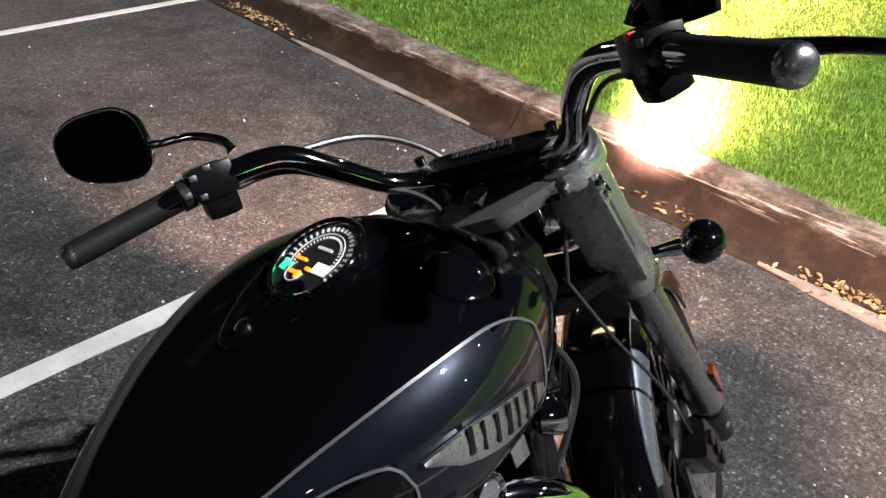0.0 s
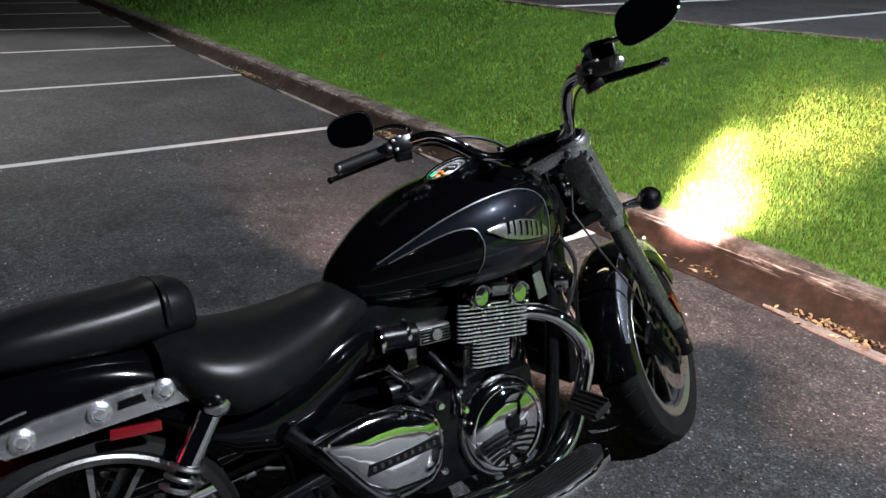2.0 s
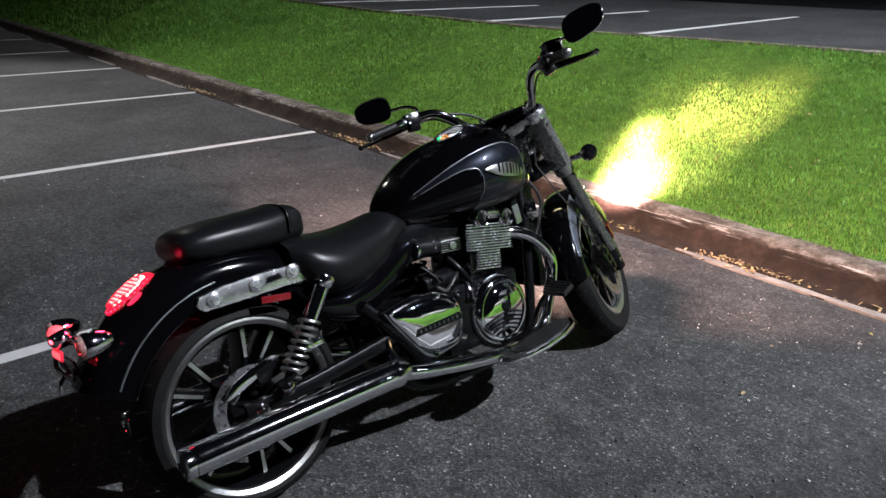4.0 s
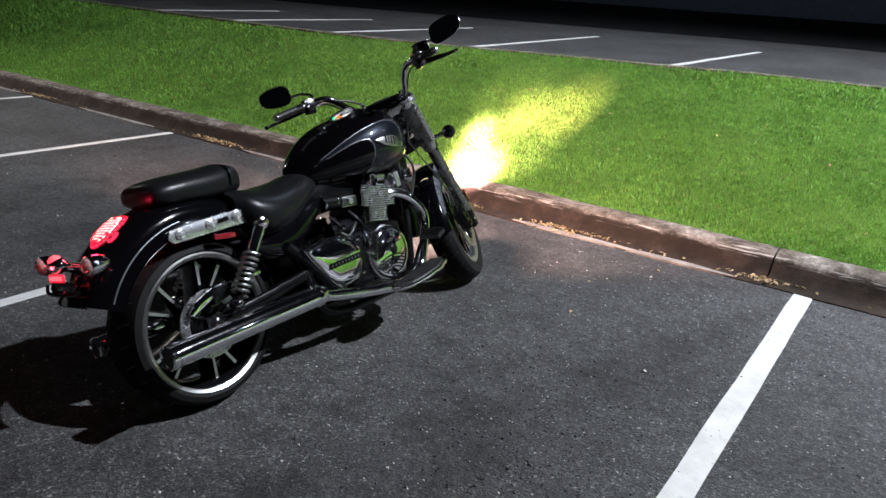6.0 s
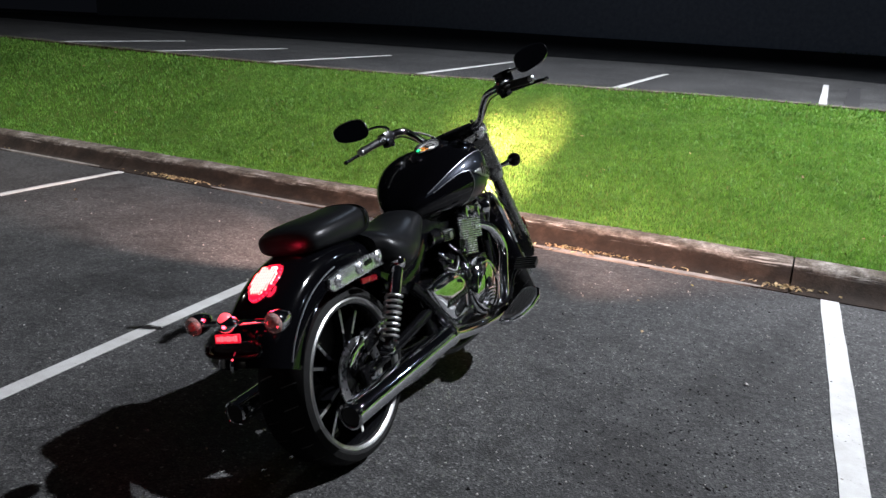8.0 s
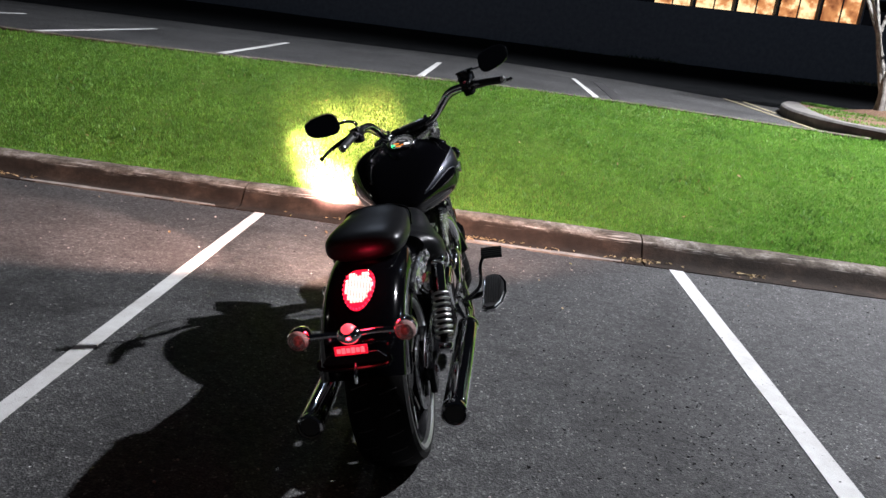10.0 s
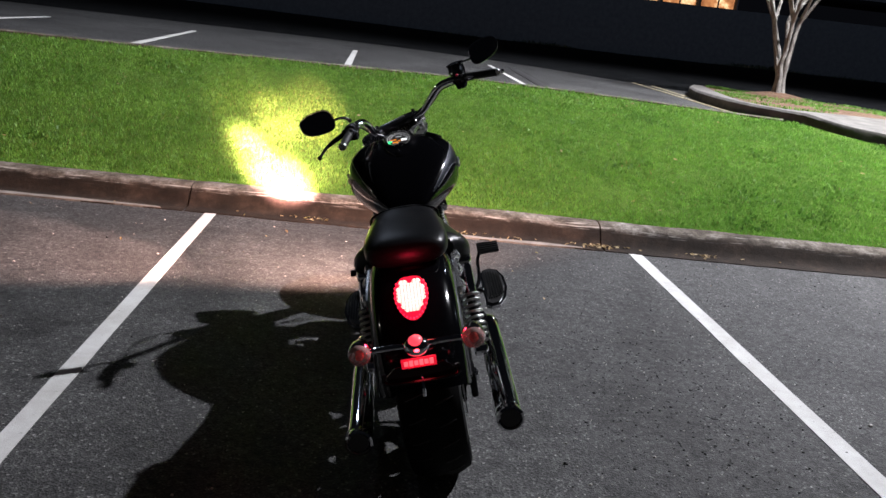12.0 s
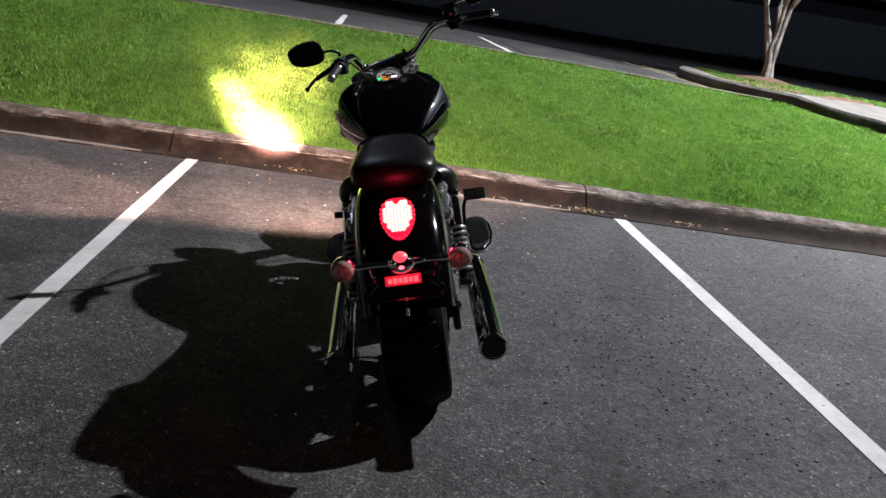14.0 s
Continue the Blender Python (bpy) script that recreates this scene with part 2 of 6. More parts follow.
TAILDOT = material("tail_dots", (1, 0.05, 0.08), 0.3, 0, 0, (1.0, 0.02, 0.08), 1.3)
PLATEGLOW = material("plate_lens", (0.9, 0.1, 0.1), 0.3, 0, 0, (1.0, 0.08, 0.12), 1.1)
# plate and bars: emission stands in for the light that falls on them
PLATERED = material("plate_red_glow", (0.6, 0.02, 0.04), 0.35, 0, 0, (1.0, 0.02, 0.07), 0.42)
PLATEBAR = material("plate_bar_glow", (0.8, 0.3, 0.3), 0.35, 0, 0, (1.0, 0.22, 0.26), 0.7)
HEADGLOW = material("headlamp_bulb", (1, 0.9, 0.6), 0.2, 0, 0, (1.0, 0.85, 0.5), 30)
DIAL = material("dial_face", (0.012, 0.012, 0.013), 0.3)
MARK = material("dial_marks", (0.4, 0.4, 0.4), 0.4, 0, 0, (0.9, 0.95, 1), 0.22)
SCREEN = material("dial_screen", (0.8, 0.8, 0.8), 0.4, 0, 0, (1, 1, 1), 0.7)
ORANGE = material("orange_marks", (0.9, 0.3, 0.02), 0.4, 0, 0, (1, 0.30, 0.02), 0.9)
GREEN = material("green_telltale", (0.0, 0.7, 0.2), 0.4, 0, 0, (0.02, 1, 0.3), 1.6)
REDSWITCH = material("red_switch", (0.6, 0.01, 0.05), 0.35)
HOSE = material("black_hose", (0.010, 0.010, 0.010), 0.4)
BRICK = speckled("painted_wall", (0.10, 0.115, 0.14), (0.15, 0.17, 0.20), 3, 0.9)
WINDOW = material("lit_window", (0.5, 0.3, 0.2), 0.3, 0, 0, (1.0, 0.42, 0.16), 0.8)
glow = ramp(WINDOW, noise_tex(WINDOW, 0.9, 4, 0.6), "Fac", [(0.34, (0.30, 0.09, 0.03)), (0.50, (1.0, 0.42, 0.15)), (0.62, (1.9, 1.4, 0.75))])
join(WINDOW, glow, "Color", shader(WINDOW), "Emission Color")
BARK = speckled("pale_bark", (0.07, 0.063, 0.055), (0.26, 0.245, 0.22), 9, 0.9, 0.6, 0.02)
CLOVER = grass_paint("clover_leaves", (0.05, 0.13, 0.02), (0.10, 0.21, 0.035))
FOLIAGE = grass_paint("dark_foliage", (0.040, 0.060, 0.048), (0.07, 0.10, 0.08))
MULCH = speckled("mulch", (0.05, 0.025, 0.012), (0.13, 0.07, 0.035), 14, 0.95, 0.9, 0.03)


# ---------------------------------------------------------------- mesh helpers
def part(name, bm, mat, parent=None, label="", smooth=True, extra=()):
    mesh = bpy.data.meshes.new(name)
    bmesh.ops.recalc_face_normals(bm, faces=bm.faces)
    bm.to_mesh(mesh)
    bm.free()
    for m in (mat, *extra):
        mesh.materials.append(m)
    if smooth:
        mesh.shade_smooth()
        mesh.set_sharp_from_angle(angle=radians(40))
    ob = new(name, mesh)
    if parent:
        ob.parent = parent
    return tagged(ob, label)


def raw(name, verts, faces, mat, parent=None, label=""):
    mesh = bpy.data.meshes.new(name)
    mesh.from_pydata(verts, [], faces)
    mesh.materials.append(mat)
    ob = new(name, mesh)
    if parent:
        ob.parent = parent
    return tagged(ob, label)


def rings(sections, closed=True, caps=True, bm=None):
    """Skin a row of rings of equal length."""
    bm = bm or bmesh.new()
    rows = [[bm.verts.new(p) for p in ring] for ring in sections]
    n = len(rows[0])
    for a, b in zip(rows, rows[1:]):
        for i in range(n if closed else n - 1):
            j = (i + 1) % n
            bm.faces.new((a[i], a[j], b[j], b[i]))
    if caps and closed:
        bm.faces.new(rows[0][::-1])
        bm.faces.new(rows[-1])
    return bm


def spline(points, steps=6):
    """Points along a smooth curve through the given ones."""
    p = [Vector(q) for q in points]
    p = [2 * p[0] - p[1], *p, 2 * p[-1] - p[-2]]
    out = []
    for a, b, c, d in zip(p, p[1:], p[2:], p[3:]):
        for k in range(steps):
            t = k / steps
            out.append(0.5 * (2 * b + (c - a) * t + (2 * a - 5 * b + 4 * c - d) * t * t + (3 * b - a - 3 * c + d) * t ** 3))
    out.append(p[-2])
    return out


def tube(points, radius, seg=12, steps=6, bm=None, flat=1.0):
    """A round bar along a smooth curve; radius is a number or one per given point."""
    path = spline(points, steps) if steps > 1 else [Vector(q) for q in points]
    if isinstance(radius, (int, float)):
        radii = [radius] * len(path)
    else:
        radii = list(np.interp(np.linspace(0, len(points) - 1, len(path)), range(len(points)), radius))
    sections, side = [], None
    for i, q in enumerate(path):
        ahead = (path[min(i + 1, len(path) - 1)] - path[max(i - 1, 0)]).normalized()
        if side is None:
            side = ahead.orthogonal().normalized()
        side = (side - ahead * side.dot(ahead)).normalized()
        up = ahead.cross(side)
        sections.append([q + float(radii[i]) * (side * math.cos(a) + flat * up * math.sin(a)) for a in (2 * math.pi * k / seg for k in range(seg))])
    return rings(sections, bm=bm)


def lathe(profile, place, axis, seg=32, bm=None):
    """Turn (radius, height) pairs round an axis through place."""
    axis = Vector(axis).normalized()
    side = axis.orthogonal().normalized()
    up = axis.cross(side)
    sections = [[Vector(place) + axis * float(h) + max(float(r), 1e-4) * (side * math.cos(a) + up * math.sin(a)) for a in (2 * math.pi * k / seg for k in range(seg))] for r, h in profile]
    return rings(sections, caps=profile[0] != profile[-1], bm=bm)


def block(size, place=(0, 0, 0), turn=(0, 0, 0), bevel=0.004, bm=None):
    b = bmesh.new()
    bmesh.ops.create_cube(b, size=1)
    bmesh.ops.scale(b, vec=size, verts=b.verts)
    if bevel:
        bmesh.ops.bevel(b, geom=b.edges[:], offset=bevel, segments=2, profile=0.7, affect="EDGES")
    b.transform(pose(*place, *turn))
    if bm is None:
        return b
    mesh = bpy.data.meshes.new("tmp")
    b.to_mesh(mesh)
    b.free()
    bm.from_mesh(mesh)
    bpy.data.meshes.remove(mesh)
    return bm


def ball(radius, place, scale=(1, 1, 1), seg=20, bm=None):
    b = bm or bmesh.new()
    made = bmesh.ops.create_uvsphere(b, u_segments=seg, v_segments=seg // 2 + 2, radius=radius)["verts"]
    bmesh.ops.scale(b, vec=scale, verts=made)
    bmesh.ops.translate(b, vec=place, verts=made)
    return b


def plate(outline, thick, axis="x", at=0.0, bevel=0.004):
    """A flat piece: an outline of (v, w) pairs in a plane across the given axis, with thickness."""
    def put(p, d):
        return (d, p[0], p[1]) if axis == "x" else (p[0], d, p[1]) if axis == "y" else (p[0], p[1], d)
    bm = bmesh.new()
    f = bm.faces.new([bm.verts.new(put(p, at)) for p in outline])
    top = bmesh.ops.extrude_face_region(bm, geom=[f])["geom"]
    move = put((0, 0), thick)
    bmesh.ops.translate(bm, vec=move, verts=[v for v in top if isinstance(v, bmesh.types.BMVert)])
    if bevel:
        bmesh.ops.bevel(bm, geom=[e for e in bm.edges], offset=bevel, segments=2, profile=0.7, affect="EDGES")
    return bm


# ---------------------------------------------------------------- ground
def foot(x):
    """Where the asphalt meets the gutter."""
    return -0.028 * x


def far_edge(x):
    """The far side of the lawn, which ends in a point at the drive on the right."""
    y = float(np.interp(x, [-40, -16, -10, -8.3, -6.4, -4.5, -3.6, -2.3, -1.4, 0, 0.3, 1.0, 1.65, 2.1, 2.4, 2.9, 3.2, 3.66, 4.3, 6, 9, 12], [3.4, 3.2, 3.0, 2.85, 2.85, 3.05, 3.5, 3.85, 4.15, 4.2, 4.2, 4.05, 3.84, 3.75, 3.62, 3.5, 3.15, 2.93, 2.5, 2.4, 2.3, 2.2]))
    return max(y, foot(x) + 0.7)


def lot_height(x, y):
    """Height of the far car park, a level terrace that drops with the bank on the right."""
    z = 0.80 - 0.015 * max(min(x, 3), -25)
    if x > 2.2:
        z = min(z, max(0.13 + 0.2 * (y - 0.4), 0.13))
    return z


def lawn_height(x, y):
    a, b = foot(x) + 0.40, far_edge(x)
    t = min(max((y - a) / (b - a), 0), 1)
    return 0.125 + (lot_height(x, b) + 0.03 - 0.125) * (1.12 * t - 0.12 * t * t)


def ground_height(x, y):
    if y < foot(x) + 0.1:
        return 0.0
    if y < far_edge(x) + 0.05:
        return min(0.0 + max(0, y - foot(x) - 0.5) * 0.3, lawn_height(x, y) - 0.12)
    t = min((y - far_edge(x) - 0.05) / 0.3, 1)
    return lot_height(x, y) * t + (lawn_height(x, far_edge(x)) - 0.12) * (1 - t)


def sheet(name, xs, rows, height, mat):
    """A grid whose rows run over xs; rows gives the y of each row at x."""
    verts, faces = [], []
    for x in xs:
        for y in rows(x):
            verts.append((x, y, height(x, y)))
    n = len(verts) // len(xs)
    for i in range(len(xs) - 1):
        for j in range(n - 1):
            a = i * n + j
            faces.append((a, a + n, a + n + 1, a + 1))
    ob = raw(name, verts, faces, mat)
    ob.data.shade_smooth()
    return ob


xs = [-600, -200, -80, -40, *np.arange(-24, 30.1, 0.75).tolist(), 45, 80, 200, 600]
ground = sheet("ground", xs, lambda x: [-600, -100, -30, -12, -6, -3, foot(x) - 1, foot(x) + 0.05, foot(x) + 0.12, *[foot(x) + 0.12 + (far_edge(x) - foot(x) - 0.12) * k / 14 for k in range(1, 15)],
                                        far_edge(x) + 0.06, far_edge(x) + 0.36, far_edge(x) + 2, far_edge(x) + 5, far_edge(x) + 10, far_edge(x) + 18, far_edge(x) + 40, 200, 600], ground_height, ASPHALT)
tagged(ground, "worn dark grey asphalt of a car park", "ground", kind="structure")

lawn = sheet("lawn", np.arange(-40, 20.1, 0.5).tolist(), lambda x: [foot(x) + 0.39 + (far_edge(x) - foot(x) - 0.39) * k / 24 for k in range(25)], lambda x, y: lawn_height(x, y) + 0.02 * noise.noise((x * 1.5, y * 1.5, 0)), SOIL)
tagged(lawn, "gently rising bank of mown green grass", "lawn", kind="structure")


def blades(name, spots, tall, wide, rng):
    """One mesh of bent grass blades at the given (x, y, z) spots."""
    n = len(spots)
    turn = rng.uniform(0, 2 * math.pi, n)
    h = tall * rng.uniform(0.55, 1.25, n)
    w = wide * rng.uniform(0.7, 1.3, n)
    lean = rng.uniform(0.15, 0.9, n) * h
    side = np.stack([np.cos(turn), np.sin(turn), np.zeros(n)], 1) * w[:, None] / 2
    over = rng.uniform(0, 2 * math.pi, n)
    out = np.stack([np.cos(over), np.sin(over), np.zeros(n)], 1) * lean[:, None]
    up = np.array([0, 0, 1.0])
    mid = spots + out * 0.35 + up * h[:, None] * 0.6
    tip = spots + out + up * h[:, None] * 0.92
    verts = np.stack([spots - side, spots + side, mid + side * 0.8, mid - side * 0.8, tip], 1).reshape(-1, 3)
    base = np.arange(n)[:, None] * 5
    loops = np.concatenate([base + [0, 1, 2, 3], base + [3, 2, 4]], 1).reshape(-1)
    mesh = bpy.data.meshes.new(name)
    mesh.vertices.add(len(verts))
    mesh.vertices.foreach_set("co", verts.reshape(-1))
    mesh.loops.add(len(loops))
    mesh.loops.foreach_set("vertex_index", loops)
    mesh.polygons.add(2 * n)
    starts = (np.arange(n)[:, None] * 7 + [0, 4]).reshape(-1)
    mesh.polygons.foreach_set("loop_start", starts)
    mesh.update(calc_edges=True)
    mesh.materials.append(BLADE)
    return new(name, mesh)


def lawn_spots(rng, count, x0, x1, t0, t1):
    x = rng.uniform(x0, x1, count)
    t = rng.uniform(t0, t1, count)
    spots = []
    for a, b in zip(x.tolist(), t.tolist()):
        y = foot(a) + 0.34 + b
        if y < far_edge(a):
            spots.append((a, y, max(lawn_height(a, y), 0.138 if b < 0.07 else 0)))
    return np.array(spots)


rng = np.random.default_rng(4)
near = np.concatenate([lawn_spots(rng, 230000, -6.5, 3.6, 0, 3.2), lawn_spots(rng, 9000, -9, 5, 0, 0.25)])
tagged(blades("near_grass", near, 0.027, 0.0050, rng), "dense short green grass blades", "grass", kind="stuff")
mid = np.concatenate([lawn_spots(rng, 50000, -12, 3.5, 3.0, 4.2), lawn_spots(rng, 30000, 3.5, 10, 0, 3.2), lawn_spots(rng, 60000, -16, -6.5, 0, 3.2)])
tagged(blades("middle_grass", mid, 0.036, 0.0085, rng), "dense short green grass blades", "grass", kind="stuff")
far = lawn_spots(rng, 30000, -38, -12, 0, 5)
tagged(blades("far_grass", far, 0.08, 0.022, rng), "dense short green grass blades", "grass", kind="stuff")


def stripe(name, a, b, width, mat, lift=0.004, height=None, label=""):
    """A painted line as a thin worn slab from a to b."""
    a, b = Vector((*a, 0)), Vector((*b, 0))
    n = max(2, int((b - a).length / 0.25))
    side = Vector((-(b - a).y, (b - a).x, 0)).normalized() * width / 2
    r = random.Random(name + str(a.x))
    sections = []
    for i in range(n + 1):
        p = a.lerp(b, i / n)
        l, q = p + side * (1 + r.uniform(-0.05, 0.05)), p - side * (1 + r.uniform(-0.05, 0.05))
        z0, z1 = (height(l.x, l.y), height(q.x, q.y)) if height else (0, 0)
        sections.append([(l.x, l.y, z0 - 0.004), (l.x, l.y, z0 + lift), (q.x, q.y, z1 + lift), (q.x, q.y, z1 - 0.004)])
    return tagged(part(name, rings(sections), mat, smooth=False), label, "road marking", "bay lines", "structure")


for k in range(-11, 3):
    x = 3.025 * k + (0.022 if k >= 0 else 0.015)
    end = foot(x) + 0.02
    stripe("bay_line", (x, end), (x + (0.168 if k >= 0 else 0.20), -6.4), 0.099 if k >= 0 else 0.077, WHITE, label="worn white painted parking bay line on asphalt")
for a, b in (((-11.1, 3.0), (-11.6, 6.6)), ((-8.95, 3.0), (-9.4, 7.0)), ((-6.85, 3.0), (-7.5, 7.7)), ((-4.72, 3.2), (-5.57, 9.1)), ((-2.42, 3.9), (-2.66, 9.2)), ((-0.15, 4.3), (-0.07, 9.9))):
    stripe("bay_line", a, b, 0.085, WHITE, 0.008, lot_height, "white painted bay line in the far car park")
stripe("seam_line", (0.13, 4.4), (0.36, 9.4), 0.16, TAR, 0.007, lot_height, "black tar seam in the far asphalt")
stripe("edge_line", (2.86, 9.9), (2.48, 4.4), 0.06, YELLOW, 0.008, lot_height, "faded yellow painted line in the far car park")
stripe("edge_line", (3.16, 9.8), (2.86, 7.0), 0.06, YELLOW, 0.008, lot_height, "faded yellow painted line in the far car park")

# kerb with its gutter, cast in lengths
kerb = tagged(new("kerb"), "weathered concrete kerb, darker brown below, with a gutter", "kerb", kind="structure")
PROFILE = [(0.0, -0.05), (0.0, 0.006), (0.05, 0.008), (0.10, 0.008), (0.128, 0.022), (0.155, 0.055), (0.18, 0.092), (0.205, 0.122), (0.235, 0.138), (0.28, 0.146), (0.34, 0.148), (0.385, 0.142), (0.405, 0.12), (0.405, -0.05)]
for k in range(-13, 7):
    x0, x1 = -0.2 + 3.0 * k + 0.006, 2.8 + 3.0 * k - 0.006
    sections = []
    for i in range(41):
        x = x0 + (x1 - x0) * i / 40
        ring = []
        for d, z in PROFILE:
            w = noise.noise((x * 2.2, d * 9, 3)) * 0.010 + noise.noise((x * 9, d * 20, 8)) * 0.005
            if z < 0 or d == 0:
                w = noise.noise((x * 3, 0, 1)) * 0.02 if d == 0 else 0
            ring.append((x, foot(x) + d + (w if 0.12 < d < 0.4 or d == 0 else 0), z + (w * 0.6 if z > 0.01 else 0)))
        sections.append(ring)
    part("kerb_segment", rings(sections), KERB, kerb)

# pale mortar lip where the asphalt laps the gutter, broken here and there
lip = tagged(new("gutter_lip"), "pale broken concrete lip along the asphalt", "gutter", kind="structure")
for k in range(-12, 1):
    for x0, x1 in ((3.0 * k - 1.90, 3.0 * k - 0.36),):
        sections = []
        for i in range(25):
            x = x0 + (x1 - x0) * i / 24
            t = min(1, 6 * i / 24, 6 * (24 - i) / 24)
            w = (0.020 + 0.020 * noise.noise((x * 2.3, 2, 0)) + 0.008 * noise.noise((x * 11, 2, 4))) * t + 0.004
            y = foot(x) + 0.012 + 0.012 * noise.noise((x * 2, 0, 7))
            sections.append([(x, y - w, -0.004), (x, y - w * 0.9, 0.011), (x, y + w * 0.9, 0.016), (x, y + w, -0.004)])
        part("lip_piece", rings(sections), PALE, lip)

# ---------------------------------------------------------------- motorcycle (right, ahead, up from below its rear axle)
LEAN, HEADING, STEER, RAKE = 14.8, -0.15, 29.0, 31.0
bike = new("motorcycle")
bike.matrix_world = pose(-1.496, -2.732, -0.012, 0, 0, -HEADING) @ pose(0, 0, 0, 0, -LEAN, 0)
tagged(bike, "black cruiser motorcycle with chrome parts leaning on its stand", "motorcycle")
REAR, FRONT = Vector((0, -0.055, 0.316)), Vector((0, 1.61, 0.325))
AXIS = Vector((0, -math.sin(radians(RAKE)), math.cos(radians(RAKE))))
TURNED = Matrix.Translation((0, 1.755, 0)) @ Matrix.Rotation(radians(STEER), 4, AXIS) @ Matrix.Translation((0, -1.755, 0))


def steered(bm):
    bm.transform(TURNED)
    return bm


def both(build):
    """A piece for the right side and its mirror image for the left."""
    for s in (1, -1):
        yield build(s), s


def wheel(centre, radius, half, rim, name, turn=None, barrel=SATIN):
    """Tyre, rim with machined edges, hub and five split spokes, as parts of the motorcycle."""
    def put(bm):
        if turn:
            bm.transform(turn)
        return bm
    c = Vector(centre)
    crown = 0.040 if half > 0.08 else 0.045
    edge = half * (0.91 if half > 0.08 else 0.80)
    wall = max(radius - crown - 0.012, rim + 0.016)
    prof = [(rim + 0.004, -edge), (rim + 0.010, -half * 0.96), (wall, -half), (radius - crown * 0.55, -half * 0.93), (radius - crown * 0.2, -half * 0.65), (radius - 0.004, -half * 0.25),
            (radius - 0.004, half * 0.25), (radius - crown * 0.2, half * 0.65), (radius - crown * 0.55, half * 0.93), (wall, half), (rim + 0.010, half * 0.96), (rim + 0.004, edge)]
    bm = lathe(prof, c, (1, 0, 0), 72)
    for f in [f for f in bm.faces if len(f.verts) > 8]:
        bm.faces.remove(f)
    base = part("wheel", put(bm), RUBBER, bike, "%s tyre on a black cast alloy wheel" % name)
    # tread blocks cut by slanting grooves
    for s in (1, -1):
        for k in range(26):
            g = bmesh.new()
            a = 2 * math.pi * (k + (0.5 if s > 0 else 0)) / 26
            pts = []
            for t in np.linspace(0.18, 0.86, 5):
                r = radius + 0.001 - (crown * 0.30 if t > 0.6 else 0.002 + crown * 0.2 * t) - (crown * 0.42 if t > 0.8 else 0)
                b = a + 0.10 * (t - 0.18) * (1 if s > 0 else -1)
                pts.append(c + Vector((s * half * t, r * math.sin(b), r * math.cos(b))))
            tube(pts, 0.0022, 5, 1, g)
            part("tread_groove", put(g), HOSE, base)
    for s in (1, -1):
        band = 0.013 if half > 0.08 else 0.026
        prof = [(rim - band, s * (edge - 0.012)), (rim - band * 0.85, s * (edge + 0.001)), (rim - band * 0.4, s * (edge + 0.005)), (rim + 0.002, s * (edge + 0.008)), (rim + 0.008, s * (edge + 0.003)), (rim + 0.008, s * (edge - 0.012))]
        part("rim_edge", put(lathe(prof + prof[:1], c, (1, 0, 0), 64)), ALLOY, base, "machined bright rim edge")
    prof = [(rim - 0.004, -edge), (rim - 0.034, -edge * 0.5), (rim - 0.038, 0), (rim - 0.034, edge * 0.5), (rim - 0.004, edge), (rim + 0.006, edge), (rim + 0.006, -edge)]
    part("rim", put(lathe(prof + prof[:1], c, (1, 0, 0), 64)), barrel, base)
    hw = half * 0.62
    part("hub", put(lathe([(0.02, -hw), (0.055, -hw), (0.060, -hw * 0.5), (0.042, 0), (0.060, hw * 0.5), (0.055, hw), (0.02, hw)], c, (1, 0, 0), 32)), SATIN, base)
    for k in range(5):
        for d in (-0.11, 0.11):
            a = 2 * math.pi * k / 5 + 0.35
            i, o = Vector((0, math.sin(a + d * 1.2), math.cos(a + d * 1.2))), Vector((0, math.sin(a + d * 2.0), math.cos(a + d * 2.0)))
            across = Vector((1, 0, 0))
            sections = []
            for r, w, q in ((0.045, 0.016, i), (rim * 0.55, 0.010, i.lerp(o, 0.5).normalized()), (rim - 0.03, 0.013, o)):
                side = q.cross(across)
                h = hw * 0.8 if r < 0.1 else edge * 0.55
                sections.append([c + q * r + across * sx * h + side * sy * w for sx, sy in ((1, 0.55), (1, -0.55), (0.6, -1), (-0.6, -1), (-1, -0.55), (-1, 0.55), (-0.6, 1), (0.6, 1))])
            spoke = part("spoke", put(rings(sections)), SATIN, base)
            for sx in (1, -1):
                face = [[ring[0] + across * 0.0006 * sx + (ring[1] - ring[0]) * f + across * (-2 * (ring[0] - c).x if sx < 0 else 0) + across * e * sx for f, e in ((0.08, 0), (0.92, 0), (0.92, 0.0016), (0.08, 0.0016))] for ring in sections[1:]]
                part("spoke_face", put(rings(face)), ALLOY, spoke, "machined bright spoke face")
    return base


